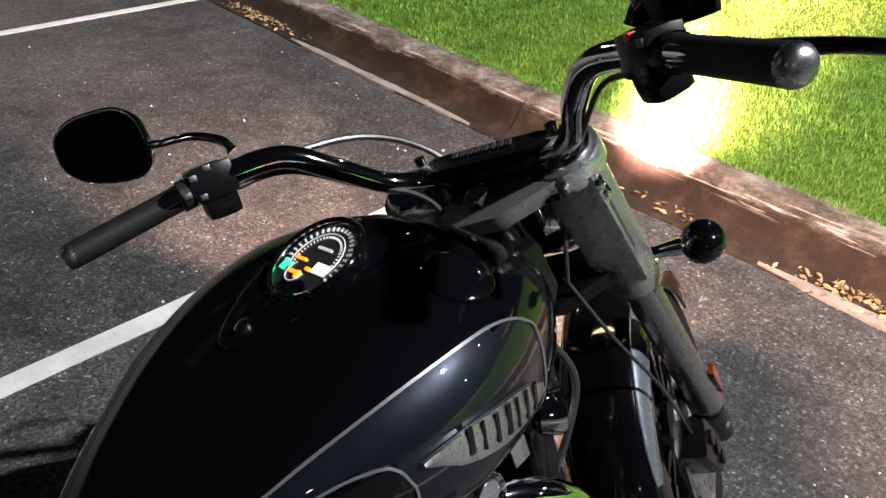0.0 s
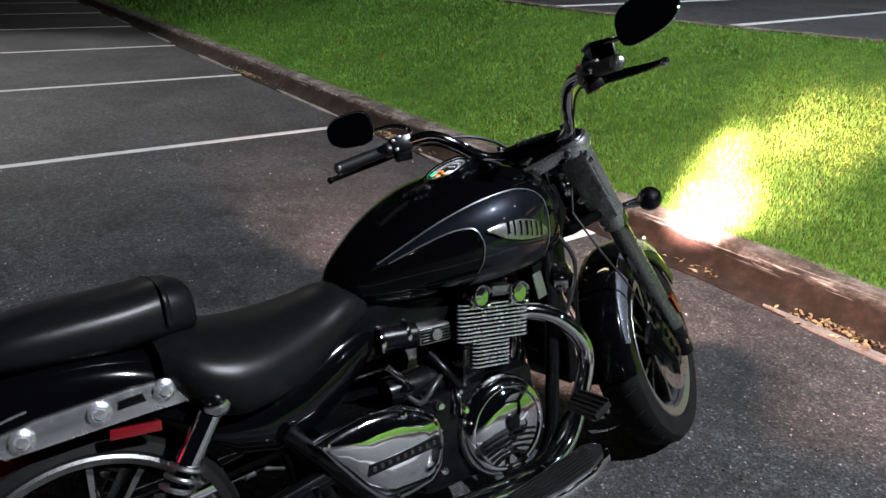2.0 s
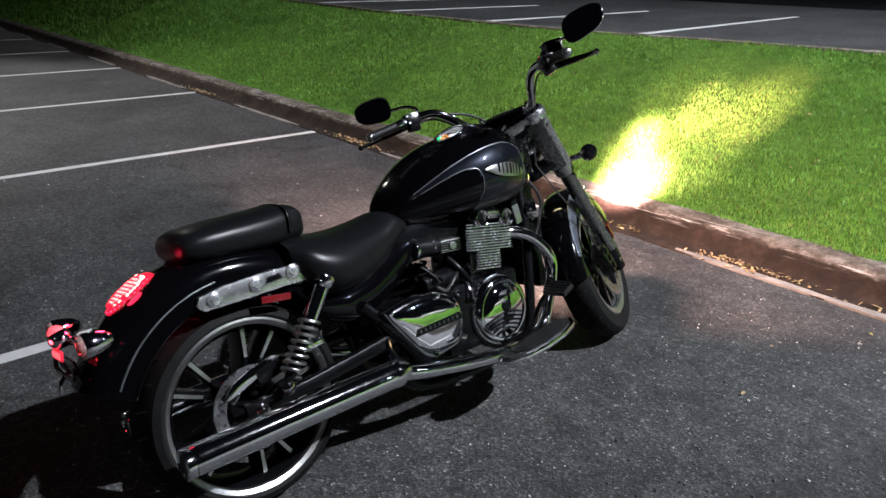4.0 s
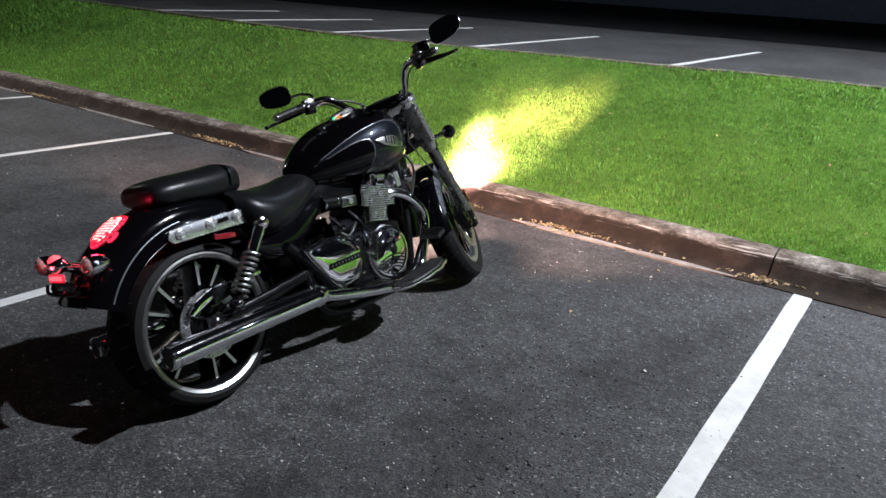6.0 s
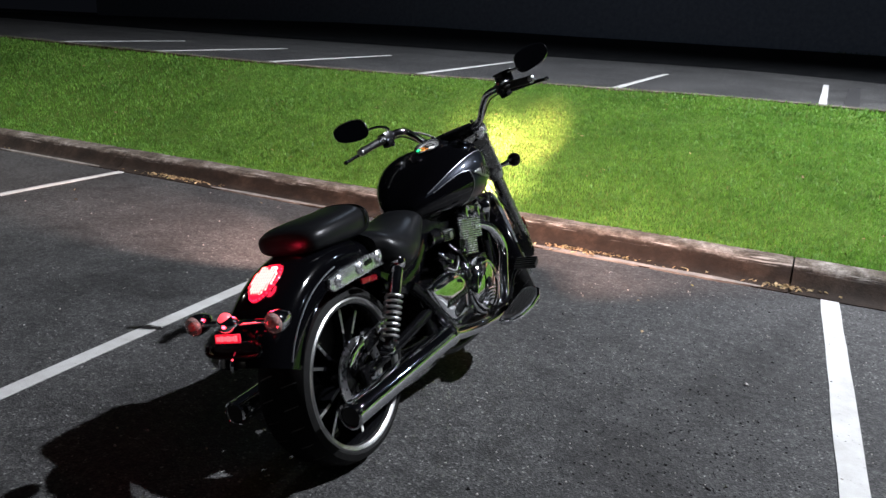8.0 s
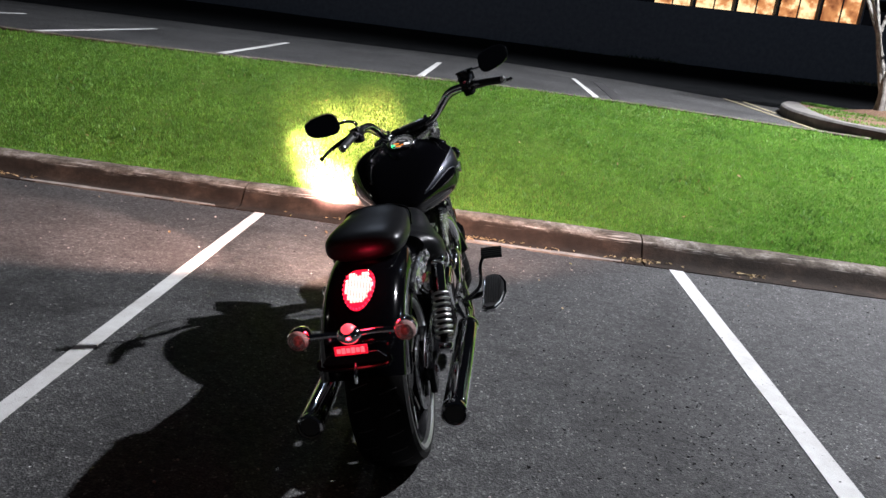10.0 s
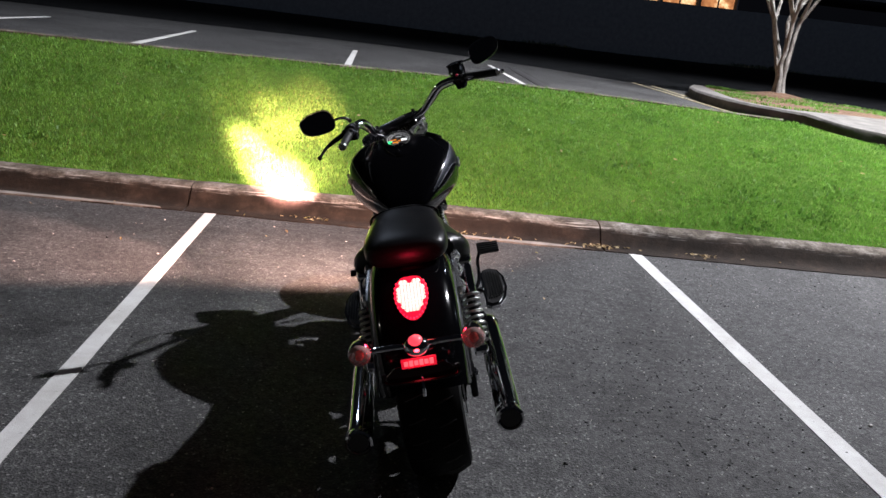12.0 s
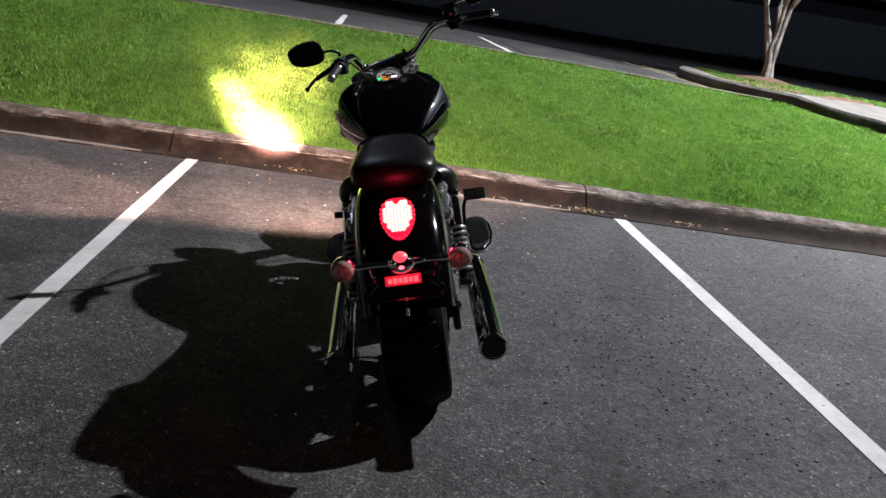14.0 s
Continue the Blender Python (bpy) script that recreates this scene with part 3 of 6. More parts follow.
def disc(centre, x, r, turn, parent, teeth=18, metal=DISC):
    """A drilled brake disc on its carrier."""
    def put(bm):
        if turn:
            bm.transform(turn)
        return bm
    c = Vector(centre)
    prof = [(r * 0.70, x - 0.0025), (r, x - 0.0025), (r, x + 0.0025), (r * 0.70, x + 0.0025)]
    d = part("brake_disc", put(lathe(prof + prof[:1], c, (1, 0, 0), 48)), metal, parent, "steel brake disc")
    for k in range(6):
        a = 2 * math.pi * k / 6
        q = Vector((0, math.sin(a), math.cos(a)))
        part("carrier_arm", put(tube([c + q * r * 0.3 + Vector((x, 0, 0)), c + q * r * 0.74 + Vector((x, 0, 0))], [0.016, 0.009], 8, 2, flat=0.35)), SATIN, d)
    for k in range(teeth):
        g = bmesh.new()
        a = 2 * math.pi * k / teeth
        rr = r * (0.79 if k % 2 else 0.91)
        lathe([(0.0045, -0.003), (0.0045, 0.003)], c + Vector((x, rr * math.sin(a), rr * math.cos(a))), (1, 0, 0), 8, g)
        part("drill_hole", put(g), HOSE, d)
    return d


rear_wheel = wheel(REAR, 0.306, 0.098, 0.249, "wide rear")
front_wheel = wheel(FRONT, 0.314, 0.066, 0.226, "front", TURNED, LEG)
disc(REAR, 0.105, 0.125, None, rear_wheel, 18, DISC)
for s in (1, -1):
    disc(FRONT, 0.080 * s, 0.150, TURNED, front_wheel)


# fuel tank: rings along the bike
TANK = [(0.545, 0.055, 0.770, 0.730, 0.712), (0.575, 0.090, 0.802, 0.748, 0.700), (0.64, 0.135, 0.854, 0.770, 0.690), (0.73, 0.185, 0.910, 0.788, 0.688), (0.83, 0.222, 0.953, 0.800, 0.690), (0.92, 0.230, 0.976, 0.803, 0.692),
        (1.00, 0.212, 0.980, 0.800, 0.695), (1.07, 0.182, 0.968, 0.797, 0.700), (1.125, 0.152, 0.942, 0.795, 0.708), (1.165, 0.120, 0.905, 0.795, 0.722), (1.188, 0.080, 0.868, 0.797, 0.745)]


def tank_row(v):
    t = np.array(TANK)
    s = [p for p in spline([(a, b, 0) for a, b in zip(t[:, 0], t[:, 1])], 8)]
    return [float(np.interp(v, [p.x for p in s], [p.y for p in s]))] + [float(np.interp(v, [p.x for p in q], [p.y for p in q])) for q in (spline([(a, b, 0) for a, b in zip(t[:, 0], t[:, k])], 8) for k in (2, 3, 4))]


def tank_point(v, angle, off=0.0):
    """A point on the tank; angle in degrees from the top (0) over the right side (90) to the belly (180)."""
    hw, top, wide, low = tank_row(v)
    hw, wide = hw * 1.03, wide + 0.034
    a = radians(angle)
    s, c = math.sin(a), math.cos(a)
    if c >= 0:
        u, w = (hw + off) * math.copysign(abs(s) ** 0.56, s), wide + (top - wide + off) * abs(c) ** 0.74
    else:
        u, w = (hw + off) * math.copysign(abs(s) ** 0.92, s), wide - (wide - low + off) * abs(c) ** 0.80
    return Vector((u, v, w))


def stripe_top(v):
    """The upper border of the painted panel, as an angle."""
    return float(np.interp(v, [0.60, 0.68, 0.745, 0.82, 0.90, 0.96, 1.005, 1.035, 1.05, 1.06], [74, 63, 57, 54, 54, 56, 61, 68, 74, 87]))


def stripe_low(v):
    return float(np.interp(v, [0.62, 0.70, 0.76, 0.80, 0.815, 0.825, 0.83], [86, 78, 76, 79, 83, 89, 107]))


cols = 72
vs = np.linspace(0.545, 1.188, 60).tolist()
sections = [[tank_point(v, 360 * k / cols) for k in range(cols)] for v in vs]
bm = rings(sections)
bm.faces.ensure_lookup_table()
for i in range(len(vs) - 1):
    for k in range(cols):
        v, a = (vs[i] + vs[i + 1]) / 2, 360 * (k + 0.5) / cols
        a = min(a, 360 - a)
        if 0.60 < v < 1.06 and stripe_top(v) < a < 150 and not (v < 0.83 and a > stripe_low(v)):
            bm.faces[i * cols + k].material_index = 1
tank = part("fuel_tank", bm, BLACK, bike, "black teardrop fuel tank with graphite side panels and silver pinstripes", extra=(GRAPHITE,))


def ribbon(pairs, s, width):
    """A thin painted line on the tank through (v, angle) pairs."""
    pts = spline([(v, a, 0) for v, a in pairs], 8)
    sections = []
    for i, p in enumerate(pts):
        q = tank_point(p.x, s * p.y, 0.0012)
        a, b = pts[max(i - 1, 0)], pts[min(i + 1, len(pts) - 1)]
        ahead = (tank_point(b.x, s * b.y) - tank_point(a.x, s * a.y)).normalized()
        out = (q - Vector((0, q.y, tank_row(p.x)[2]))).normalized()
        side = ahead.cross(out).normalized() * width / 2
        out = out * 0.0012
        sections.append([q - side, q - side + out, q + side + out, q + side - out * 0])
    return rings(sections)


for s in (1, -1):
    part("pinstripe", ribbon([(v, stripe_top(v)) for v in (0.61, 0.68, 0.745, 0.82, 0.90, 0.96, 1.005, 1.035, 1.05, 1.06)] + [(1.061, 100), (1.058, 125)], s, 0.0034), SILVER, tank)
    part("pinstripe", ribbon([(v, stripe_low(v)) for v in (0.63, 0.70, 0.76, 0.80, 0.815, 0.825)] + [(0.830, 92), (0.829, 104), (0.822, 118)], s, 0.0032), SILVER, tank)
    # chrome name plate: a leaf with a raised rim and dark bars for its letters
    n = 15
    up = [(0.838 + 0.200 * k / n, 86 + 7 * k / n - 5.2 * math.sin(math.pi * (0.03 + 0.90 * k / n)) ** 0.8) for k in range(n + 1)]
    lo = [(v, 86 + 8 * k / n + 5.0 * math.sin(math.pi * (0.03 + 0.90 * k / n)) ** 0.8) for k, (v, a) in enumerate(up)]
    sections = [[tank_point(v, s * a, 0.001), tank_point(v, s * a, 0.007), tank_point(v, s * (a + b) / 2, 0.009), tank_point(v, s * b, 0.007), tank_point(v, s * b, 0.001)] for (v, a), (_, b) in zip(up, lo)]
    emblem = part("emblem", rings(sections), ALLOY, tank, "polished metal badge with dark raised lettering bars")
    for k in range(7):
        v, wide = 0.888 + 0.0195 * k, (0.007, 0.0035, 0.005)[k % 3]
        g = [[tank_point(v + d, s * (a + 45 * (v - 0.888)), e) for d, e in ((0, 0.006), (wide, 0.006), (wide, 0.0100), (0, 0.0100))] for a in (83, 86.5, 90)]
        part("badge_bar", rings(g), SATIN, emblem)
    # seam bead along the belly
    part("seam", tube([tank_point(v, s * 150, 0.002) for v in (0.62, 0.75, 0.9, 1.05, 1.14)], 0.004, 6, 4), BLACK, tank)

# console on top of the tank with the dial
sections = []
for v, hw, rise, drop in ((0.776, 0.008, 0.001, 0.02), (0.785, 0.022, 0.0015, 0.02), (0.815, 0.042, 0.002, 0.02), (0.845, 0.057, 0.001, 0.025), (0.88, 0.067, 0.003, 0.03), (0.93, 0.078, 0.011, 0.035), (0.965, 0.077, 0.023, 0.04), (0.985, 0.073, 0.026, 0.04), (1.02, 0.063, 0.019, 0.03), (1.05, 0.050, 0.010, 0.03), (1.08, 0.038, 0.003, 0.03)):
    top = tank_row(v)[1]
    sections.append([(hw * math.sin(a), v, top - drop + (rise + drop) * max(0.0, math.cos(a)) ** 0.55) for a in np.linspace(-math.pi / 2, math.pi / 2, 19)])
console = part("console", rings(sections, closed=False), BLACK, tank, "glossy black tank-top console")
rim = []
for u, v in ((-0.079, 0.945), (-0.075, 0.90), (-0.062, 0.85), (-0.043, 0.812), (-0.021, 0.783), (0.0, 0.774), (0.021, 0.783), (0.043, 0.812), (0.062, 0.85), (0.075, 0.90), (0.079, 0.945)):
    hw, top, wide, low = tank_row(v)
    a = math.asin(min(1.0, (abs(u) / (hw * 1.03)) ** (1 / 0.56)))
    rim.append((u, v, wide + 0.034 + (top - wide - 0.034) * math.cos(a) ** 0.74 + 0.0015))
part("console_trim", tube(rim, 0.0022, 8), BLACK, console, "thin gloss black edge round the console")
part("console_bolt", lathe([(0.010, -0.006), (0.010, 0.003), (0.005, 0.005)], (0, 0.802, tank_row(0.802)[1] + 0.003), (0, -0.45, 1), 16), CHROME, console)
dial_at, dial_up = Vector((0, 0.908, 0.980)), Vector((0, -0.42, 0.908)).normalized()
dx, dy = Vector((1, 0, 0)), dial_up.cross(Vector((1, 0, 0)))


def on_dial(x, y, h=0.0):
    return dial_at + dx * x * 0.88 + dy * y * 0.88 + dial_up * h


dial = part("speedometer", lathe([(0.064, -0.055), (0.066, 0.000), (0.065, 0.008), (0.061, 0.012), (0.0575, 0.008), (0.0555, 0.002)], dial_at, dial_up, 40), BLACK, tank, "round black-rimmed speedometer with lit marks")
part("dial_ring", tube([on_dial(0.0655 * math.sin(a), 0.0655 * math.cos(a), 0.008) for a in np.linspace(0, 2 * math.pi, 41)], 0.0016, 6, 1), CHROME, dial)
part("dial_face", lathe([(0.0, 0.0), (0.057, 0.0), (0.057, 0.003), (0.0, 0.004)], dial_at, dial_up, 40), DIAL, dial)
for r0, r1, n, w in ((0.051, 0.057, 25, 0.0013), (0.037, 0.040, 31, 0.0008)):
    for k in range(n):
        a = radians(-115 + 230 * k / (n - 1))
        q = Vector((math.sin(a), math.cos(a)))
        t = Vector((math.cos(a), -math.sin(a))) * w
        g = [[on_dial(*(q * r + t * e), h) for e, h in ((-1, 0.0035), (1, 0.0035), (1, 0.0055), (-1, 0.0055))] for r in (r0, r1)]
        part("dial_mark", rings(g), MARK, dial)
for r, lo, hi, m in ((0.0445, -118, 118, MARK), (0.0165, 90, 320, MARK)):
    g = [on_dial(r * math.sin(radians(a)) - (0.016 if r < 0.02 else 0), r * math.cos(radians(a)) - (0.026 if r < 0.02 else 0), 0.005) for a in np.linspace(lo, hi, 24)]
    part("dial_ring", tube(g, 0.0008, 5, 1), m, dial)
for x, y, w, h, m in ((0.026, -0.012, 0.028, 0.016, SCREEN), (0.002, 0.018, 0.030, 0.004, MARK), (-0.026, -0.006, 0.026, 0.004, ORANGE), (-0.020, -0.028, 0.018, 0.005, ORANGE), (-0.008, -0.030, 0.006, 0.012, ORANGE), (0.003, -0.018, 0.010, 0.005, ORANGE), (-0.047, -0.022, 0.009, 0.016, GREEN), (-0.036, -0.020, 0.007, 0.006, GREEN)):
    g = [[on_dial(x + sx * w / 2, y + sy * h / 2, z) for sx, sy in ((-1, -1), (1, -1), (1, 1), (-1, 1))] for z in (0.0035, 0.006)]
    part("dial_sign", rings(g), m, dial)
cap_at = tank_point(0.985, 30)
part("filler_cap", lathe([(0.040, -0.012), (0.041, 0.001), (0.037, 0.005), (0.020, 0.007), (0.0, 0.0075)], cap_at, (0.45, 0.08, 1), 32), BLACK, tank, "round gloss black filler cap")


# seats
def seat_loft(rows, puff=0.6):
    """Rows of (ahead, half width, top, bottom): a padded cushion."""
    pts = [spline([(r[0], r[k], 0) for r in rows], 5) for k in (1, 2, 3)]
    sections = []
    for a, b, c in zip(*pts):
        ring = []
        for k in range(28):
            t = 2 * math.pi * k / 28
            s, q = math.sin(t), math.cos(t)
            ring.append((a.y * math.copysign(abs(s) ** puff, s), a.x, (b.y + c.y) / 2 + (b.y - c.y) / 2 * math.copysign(abs(q) ** puff, q)))
        sections.append(ring)
    return rings(sections)


rider = part("rider_seat", seat_loft([(0.605, 0.050, 0.735, 0.690), (0.585, 0.085, 0.752, 0.672), (0.53, 0.112, 0.772, 0.650), (0.46, 0.138, 0.760, 0.600), (0.38, 0.170, 0.750, 0.570), (0.30, 0.198, 0.748, 0.558), (0.23, 0.208, 0.757, 0.565), (0.165, 0.194, 0.768, 0.610), (0.120, 0.150, 0.765, 0.660)], 0.86), VINYL, bike, "dished black vinyl rider seat")
pillion = part("pillion_seat", seat_loft([(0.218, 0.058, 0.825, 0.765), (0.208, 0.088, 0.852, 0.752), (0.16, 0.106, 0.866, 0.745), (0.07, 0.122, 0.861, 0.743), (-0.03, 0.130, 0.857, 0.748), (-0.10, 0.130, 0.852, 0.752), (-0.145, 0.121, 0.844, 0.756), (-0.166, 0.104, 0.833, 0.762), (-0.176, 0.074, 0.818, 0.774)], 0.72), VINYL, bike, "flat black vinyl pillion seat")
for s in (1, -1):
    part("seam", tube([(s * u, v, w) for v, u, w in ((0.150, 0.096, 0.836), (0.06, 0.111, 0.832), (-0.03, 0.119, 0.830), (-0.11, 0.116, 0.826))], 0.0020, 6), HOSE, pillion)
part("strap", tube([(-0.112, 0.155, 0.785), (-0.104, 0.155, 0.846), (0, 0.155, 0.864), (0.104, 0.155, 0.846), (0.112, 0.155, 0.785)], 0.007, 8, flat=0.4), VINYL, pillion)


# rear fender: a hooped sheet over the rear wheel
def fender(centre, radius, half, start, end, depth, rows=30, thick=0.006, flare=0.0):
    """An arched sheet from angle start to end (degrees from straight up, positive to the rear), with rolled sides."""
    outer = []
    for i in range(rows + 1):
        a = radians(start + (end - start) * i / rows)
        q = Vector((0, -math.sin(a), math.cos(a)))
        r = radius + flare * (i / rows) ** 2
        prof = []
        for t in np.linspace(-1, 1, 17):
            u = half * math.copysign(abs(math.sin(t * math.pi / 2)) ** 0.75, t)
            d = -(depth + 0.012) * (1 - max(0.0, math.cos(t * math.pi / 2)) ** 0.55)
            prof.append((u, r + d))
        inner = [(u * (1 - thick / half), d - thick) for u, d in prof[::-1]]
        outer.append([centre + Vector((u, 0, 0)) + q * d for u, d in prof + inner])
    return rings(outer)


bm = fender(REAR, 0.462, 0.132, -42, 66, 0.106, flare=0.0)
def fender_point(centre, radius, half, depth, a, t, off=0.0):
    """A point of such a sheet at angle a (degrees) and across it at t (-1 to 1)."""
    q = Vector((0, -math.sin(radians(a)), math.cos(radians(a))))
    d = -(depth + 0.012) * (1 - max(0.0, math.cos(t * math.pi / 2)) ** 0.55)
    u = half * math.copysign(abs(math.sin(t * math.pi / 2)) ** 0.75, t)
    side = abs(t) ** 2
    return centre + Vector((u + off * side * (1 if t > 0 else -1), 0, 0)) + q * (radius + d + off * (1 - side))


rear_fender = part("rear_fender", bm, BLACK, bike, "deep gloss black rear fender with silver pinstripes")
for s in (1, -1):
    t = 0.90
    line = []
    for a in np.linspace(8, 63, 14):
        q = Vector((0, -math.sin(radians(a)), math.cos(radians(a))))
        line.append(REAR + Vector((s * 0.1325 * math.sin(t * math.pi / 2) ** 0.75, 0, 0)) + q * (0.4625 - 0.118 * (1 - math.cos(t * math.pi / 2) ** 0.55)))
    part("pinstripe", tube(line, 0.0028, 6, 2), SILVER, rear_fender)
for s in (1, -1):
    pts = []
    for a in np.linspace(-10, 64, 9):
        r = 0.346
        pts.append(REAR + Vector((s * 0.133, -r * math.sin(radians(a)), r * math.cos(radians(a)))))
    part("fender_lip", tube(pts, 0.0040, 6), BLACK, rear_fender)
    # side panel and chrome strut
    rows = []
    for t, (v, w, tall, out) in zip(range(7), ((0.62, 0.655, 0.020, 0.080), (0.56, 0.630, 0.045, 0.094), (0.48, 0.585, 0.065, 0.110), (0.40, 0.545, 0.070, 0.120), (0.31, 0.525, 0.070, 0.126), (0.23, 0.535, 0.060, 0.126), (0.17, 0.560, 0.036, 0.118))):
        rows.append([(s * (out * 0.55 + out * 0.45 * max(0.0, math.cos(a)) ** 0.6), v - 0.02 * math.sin(a), w + tall * math.sin(a)) for a in np.linspace(-math.pi / 2, math.pi / 2, 13)])
    part("side_panel", rings(rows, closed=False), BLACK, bike, "curved gloss black side panel")
    def leaned(bm):
        """Follows the fender's slight flare."""
        for q in bm.verts:
            q.co.x += s * 0.002 * (q.co.z - 0.655)
        return bm
    strut = part("fender_strut", leaned(plate([(-0.175, 0.648), (-0.165, 0.672), (-0.10, 0.684), (0.06, 0.694), (0.19, 0.690), (0.215, 0.665), (0.185, 0.640), (0.10, 0.640), (-0.05, 0.634), (-0.155, 0.630)], s * 0.016, "x", s * 0.133, 0.005)), STRUT, bike, "polished chrome fender strut with round bolts")
    # thin dark plate laid on the strut between two bolts
    for v in (0.055,):
        h = 0.662 + 0.02 * (v + 0.06) / 0.24
        part("dark_inlay", leaned(plate([(v - 0.026, h - 0.010), (v - 0.022, h + 0.006), (v + 0.020, h + 0.010), (v + 0.026, h - 0.007)], s * 0.0022, "x", s * 0.1482, 0.0005)), SATIN, strut, "thin dark plate on the chrome strut")
    for v in (-0.125, 0.0, 0.115):
        part("bolt", lathe([(0.021, -0.004), (0.021, 0.006), (0.014, 0.010), (0.012, 0.006), (0.009, 0.014), (0.0, 0.015)], (s * 0.150, v, 0.657 + 0.02 * (v + 0.12) / 0.24), (s, 0, 0), 18), FINS, strut)
    part("side_reflector", block((0.010, 0.092, 0.020), (s * 0.138, 0.055, 0.612), (-6, 0, 0), 0.004), REDREF, bike, "small red side reflector")
    # shock absorber
    t, b = Vector((s * 0.176, 0.195, 0.632)), Vector((s * 0.184, 0.012, 0.368))
    shock = part("shock_absorber", tube([b, b.lerp(t, 0.62)], 0.015, 12, 1), SATIN, bike, "chrome coil-over shock absorber")
    part("damper_body", tube([b.lerp(t, 0.62), b.lerp(t, 0.93)], 0.024, 20, 1), CHROME, shock)
    coil = []
    side, ahead = Vector((1, 0, 0)), (t - b).normalized()
    up = ahead.cross(side)
    for k in range(145):
        a = 2 * math.pi * 8.5 * k / 144
        coil.append(b.lerp(t, 0.10 + 0.54 * k / 144) + 0.029 * (side * math.cos(a) + up * math.sin(a)))
    part("spring", tube(coil, 0.0050, 8, 1), ALLOY, shock)
    for p, r in ((t, 0.026), (b, 0.021)):
        part("mount", lathe([(r * 0.6, -0.022), (r, -0.018), (r, 0.018), (r * 0.75, 0.024), (0.0, 0.028)], p, (s, 0, 0), 20), CHROME, shock)
    # swing arm and its bright cover
    part("swing_arm", tube([(s * 0.125, -0.09, 0.316), (s * 0.128, 0.10, 0.330), (s * 0.125, 0.30, 0.355), (s * 0.115, 0.46, 0.375)], [0.026, 0.030, 0.032, 0.036], 12, flat=0.7), SATIN, bike)
    part("axle_nut", lathe([(0.022, 0), (0.022, 0.016), (0.012, 0.022), (0, 0.022)], (s * 0.140, REAR.y, REAR.z), (s, 0, 0), 6), CHROME, bike)
part("axle_plate", block((0.024, 0.075, 0.095), (0.140, -0.060, 0.300), (4, 0, 0), 0.008), SATIN, bike, "black axle plate at the swing arm end")
part("caliper", block((0.045, 0.09, 0.050), (0.120, -0.005, 0.415), (14, 0, 0), 0.012), SATIN, bike, "rear brake caliper")
part("belt_cover", plate([(-0.15, 0.375), (-0.12, 0.410), (-0.05, 0.440), (0.06, 0.452), (0.17, 0.462), (0.18, 0.440), (0.06, 0.424), (-0.03, 0.412), (-0.10, 0.382), (-0.125, 0.355)], 0.012, "x", 0.128, 0.004), CHROME, bike, "polished swing arm cover")

# tail lamp, signals and plate lamp
tail_at, tail_out = Vector((0, -0.286, 0.703)), Vector((0, -0.54, 0.84)).normalized()
tx, ty = Vector((1, 0, 0)), tail_out.cross(Vector((1, 0, 0))) * -1


def shield(scale, out, r=1.0):
    """A pointed oval, wide at the top."""
    ring = []
    for k in range(28):
        a = 2 * math.pi * k / 28
        x, y = math.sin(a) * (1 - 0.10 * (1 - math.cos(a))), math.cos(a)
        y -= 0.10 * max(0.0, math.cos(a)) ** 12
        ring.append(tail_at + tx * x * 0.056 * scale - ty * y * 0.084 * scale + tail_out * out)
    return ring


if ty.z > 0:
    ty = -ty
tail = part("tail_lamp", rings([shield(1.0, -0.03), shield(1.0, 0.002), shield(0.95, 0.010), shield(0.82, 0.016)]), TAILGLASS, bike, "lit red shield-shaped tail lamp")
for k in range(10):
    for j in range(-5, 5):
        x, y = (j + 0.5) * 0.0095, 0.058 - 0.0120 * k
        if (x / (0.039 * (1 - 0.36 * max(0, -y / 0.060)))) ** 2 + ((y + 0.002) / 0.061) ** 2 < 1 and not (abs(x) < 0.007 and y > 0.040):
            part("diode", ball(0.0080, tail_at + tx * x - ty * y + tail_out * 0.0165, (1, 1, 1), 8), TAILGLOW, tail)
# unseen fins added so that the white glow shows only from behind
for j in range(-4, 5):
    reach = 0.060 * math.sqrt(max(0.0, 1 - (j * 0.0095 / 0.043) ** 2))
    fin = []
    for y in np.linspace(-reach, reach, 7):
        q = tail_at + tx * j * 0.0095 - ty * y + tail_out * 0.012
        o = Vector((0, -0.013, 0.006))
        fin.append([q - tx * 0.0008, q - tx * 0.0006 + o, q + tx * 0.0006 + o, q + tx * 0.0008])
    part("glow_baffle", rings(fin), TAILGLASS, tail, "red fin added to hide the diodes from the side", smooth=False)
dots = shield(0.93, 0.011)
for p in dots[4:25]:
    part("diode", ball(0.0035, p, seg=8), TAILDOT, tail)
part("tail_bezel", tube([*shield(1.05, -0.002), shield(1.05, -0.002)[0]], 0.005, 8, 1), CHROME, tail)
signal_bar = part("signal_bar", tube([(-0.15, -0.452, 0.632), (-0.07, -0.452, 0.634), (0, -0.462, 0.634), (0.07, -0.452, 0.634), (0.15, -0.452, 0.632)], 0.009, 10), CHROME, bike, "chrome rear signal bar")
for s in (1, -1):
    c = Vector((s * 0.154, -0.455, 0.632))
    pod = part("turn_signal", lathe([(0.0, 0.062), (0.012, 0.060), (0.024, 0.045), (0.031, 0.020), (0.033, -0.004), (0.031, -0.008)], c, (0, 1, 0.05), 24), CHROME, bike, "chrome rear turn signal with a clear lens")
    part("lens", lathe([(0.031, -0.004), (0.029, -0.014), (0.019, -0.022), (0.0, -0.025)], c, (0, 1, 0.05), 24), LENS, pod)
    part("bulb", ball(0.011, c + Vector((0, -0.013, 0))), BULB, pod)
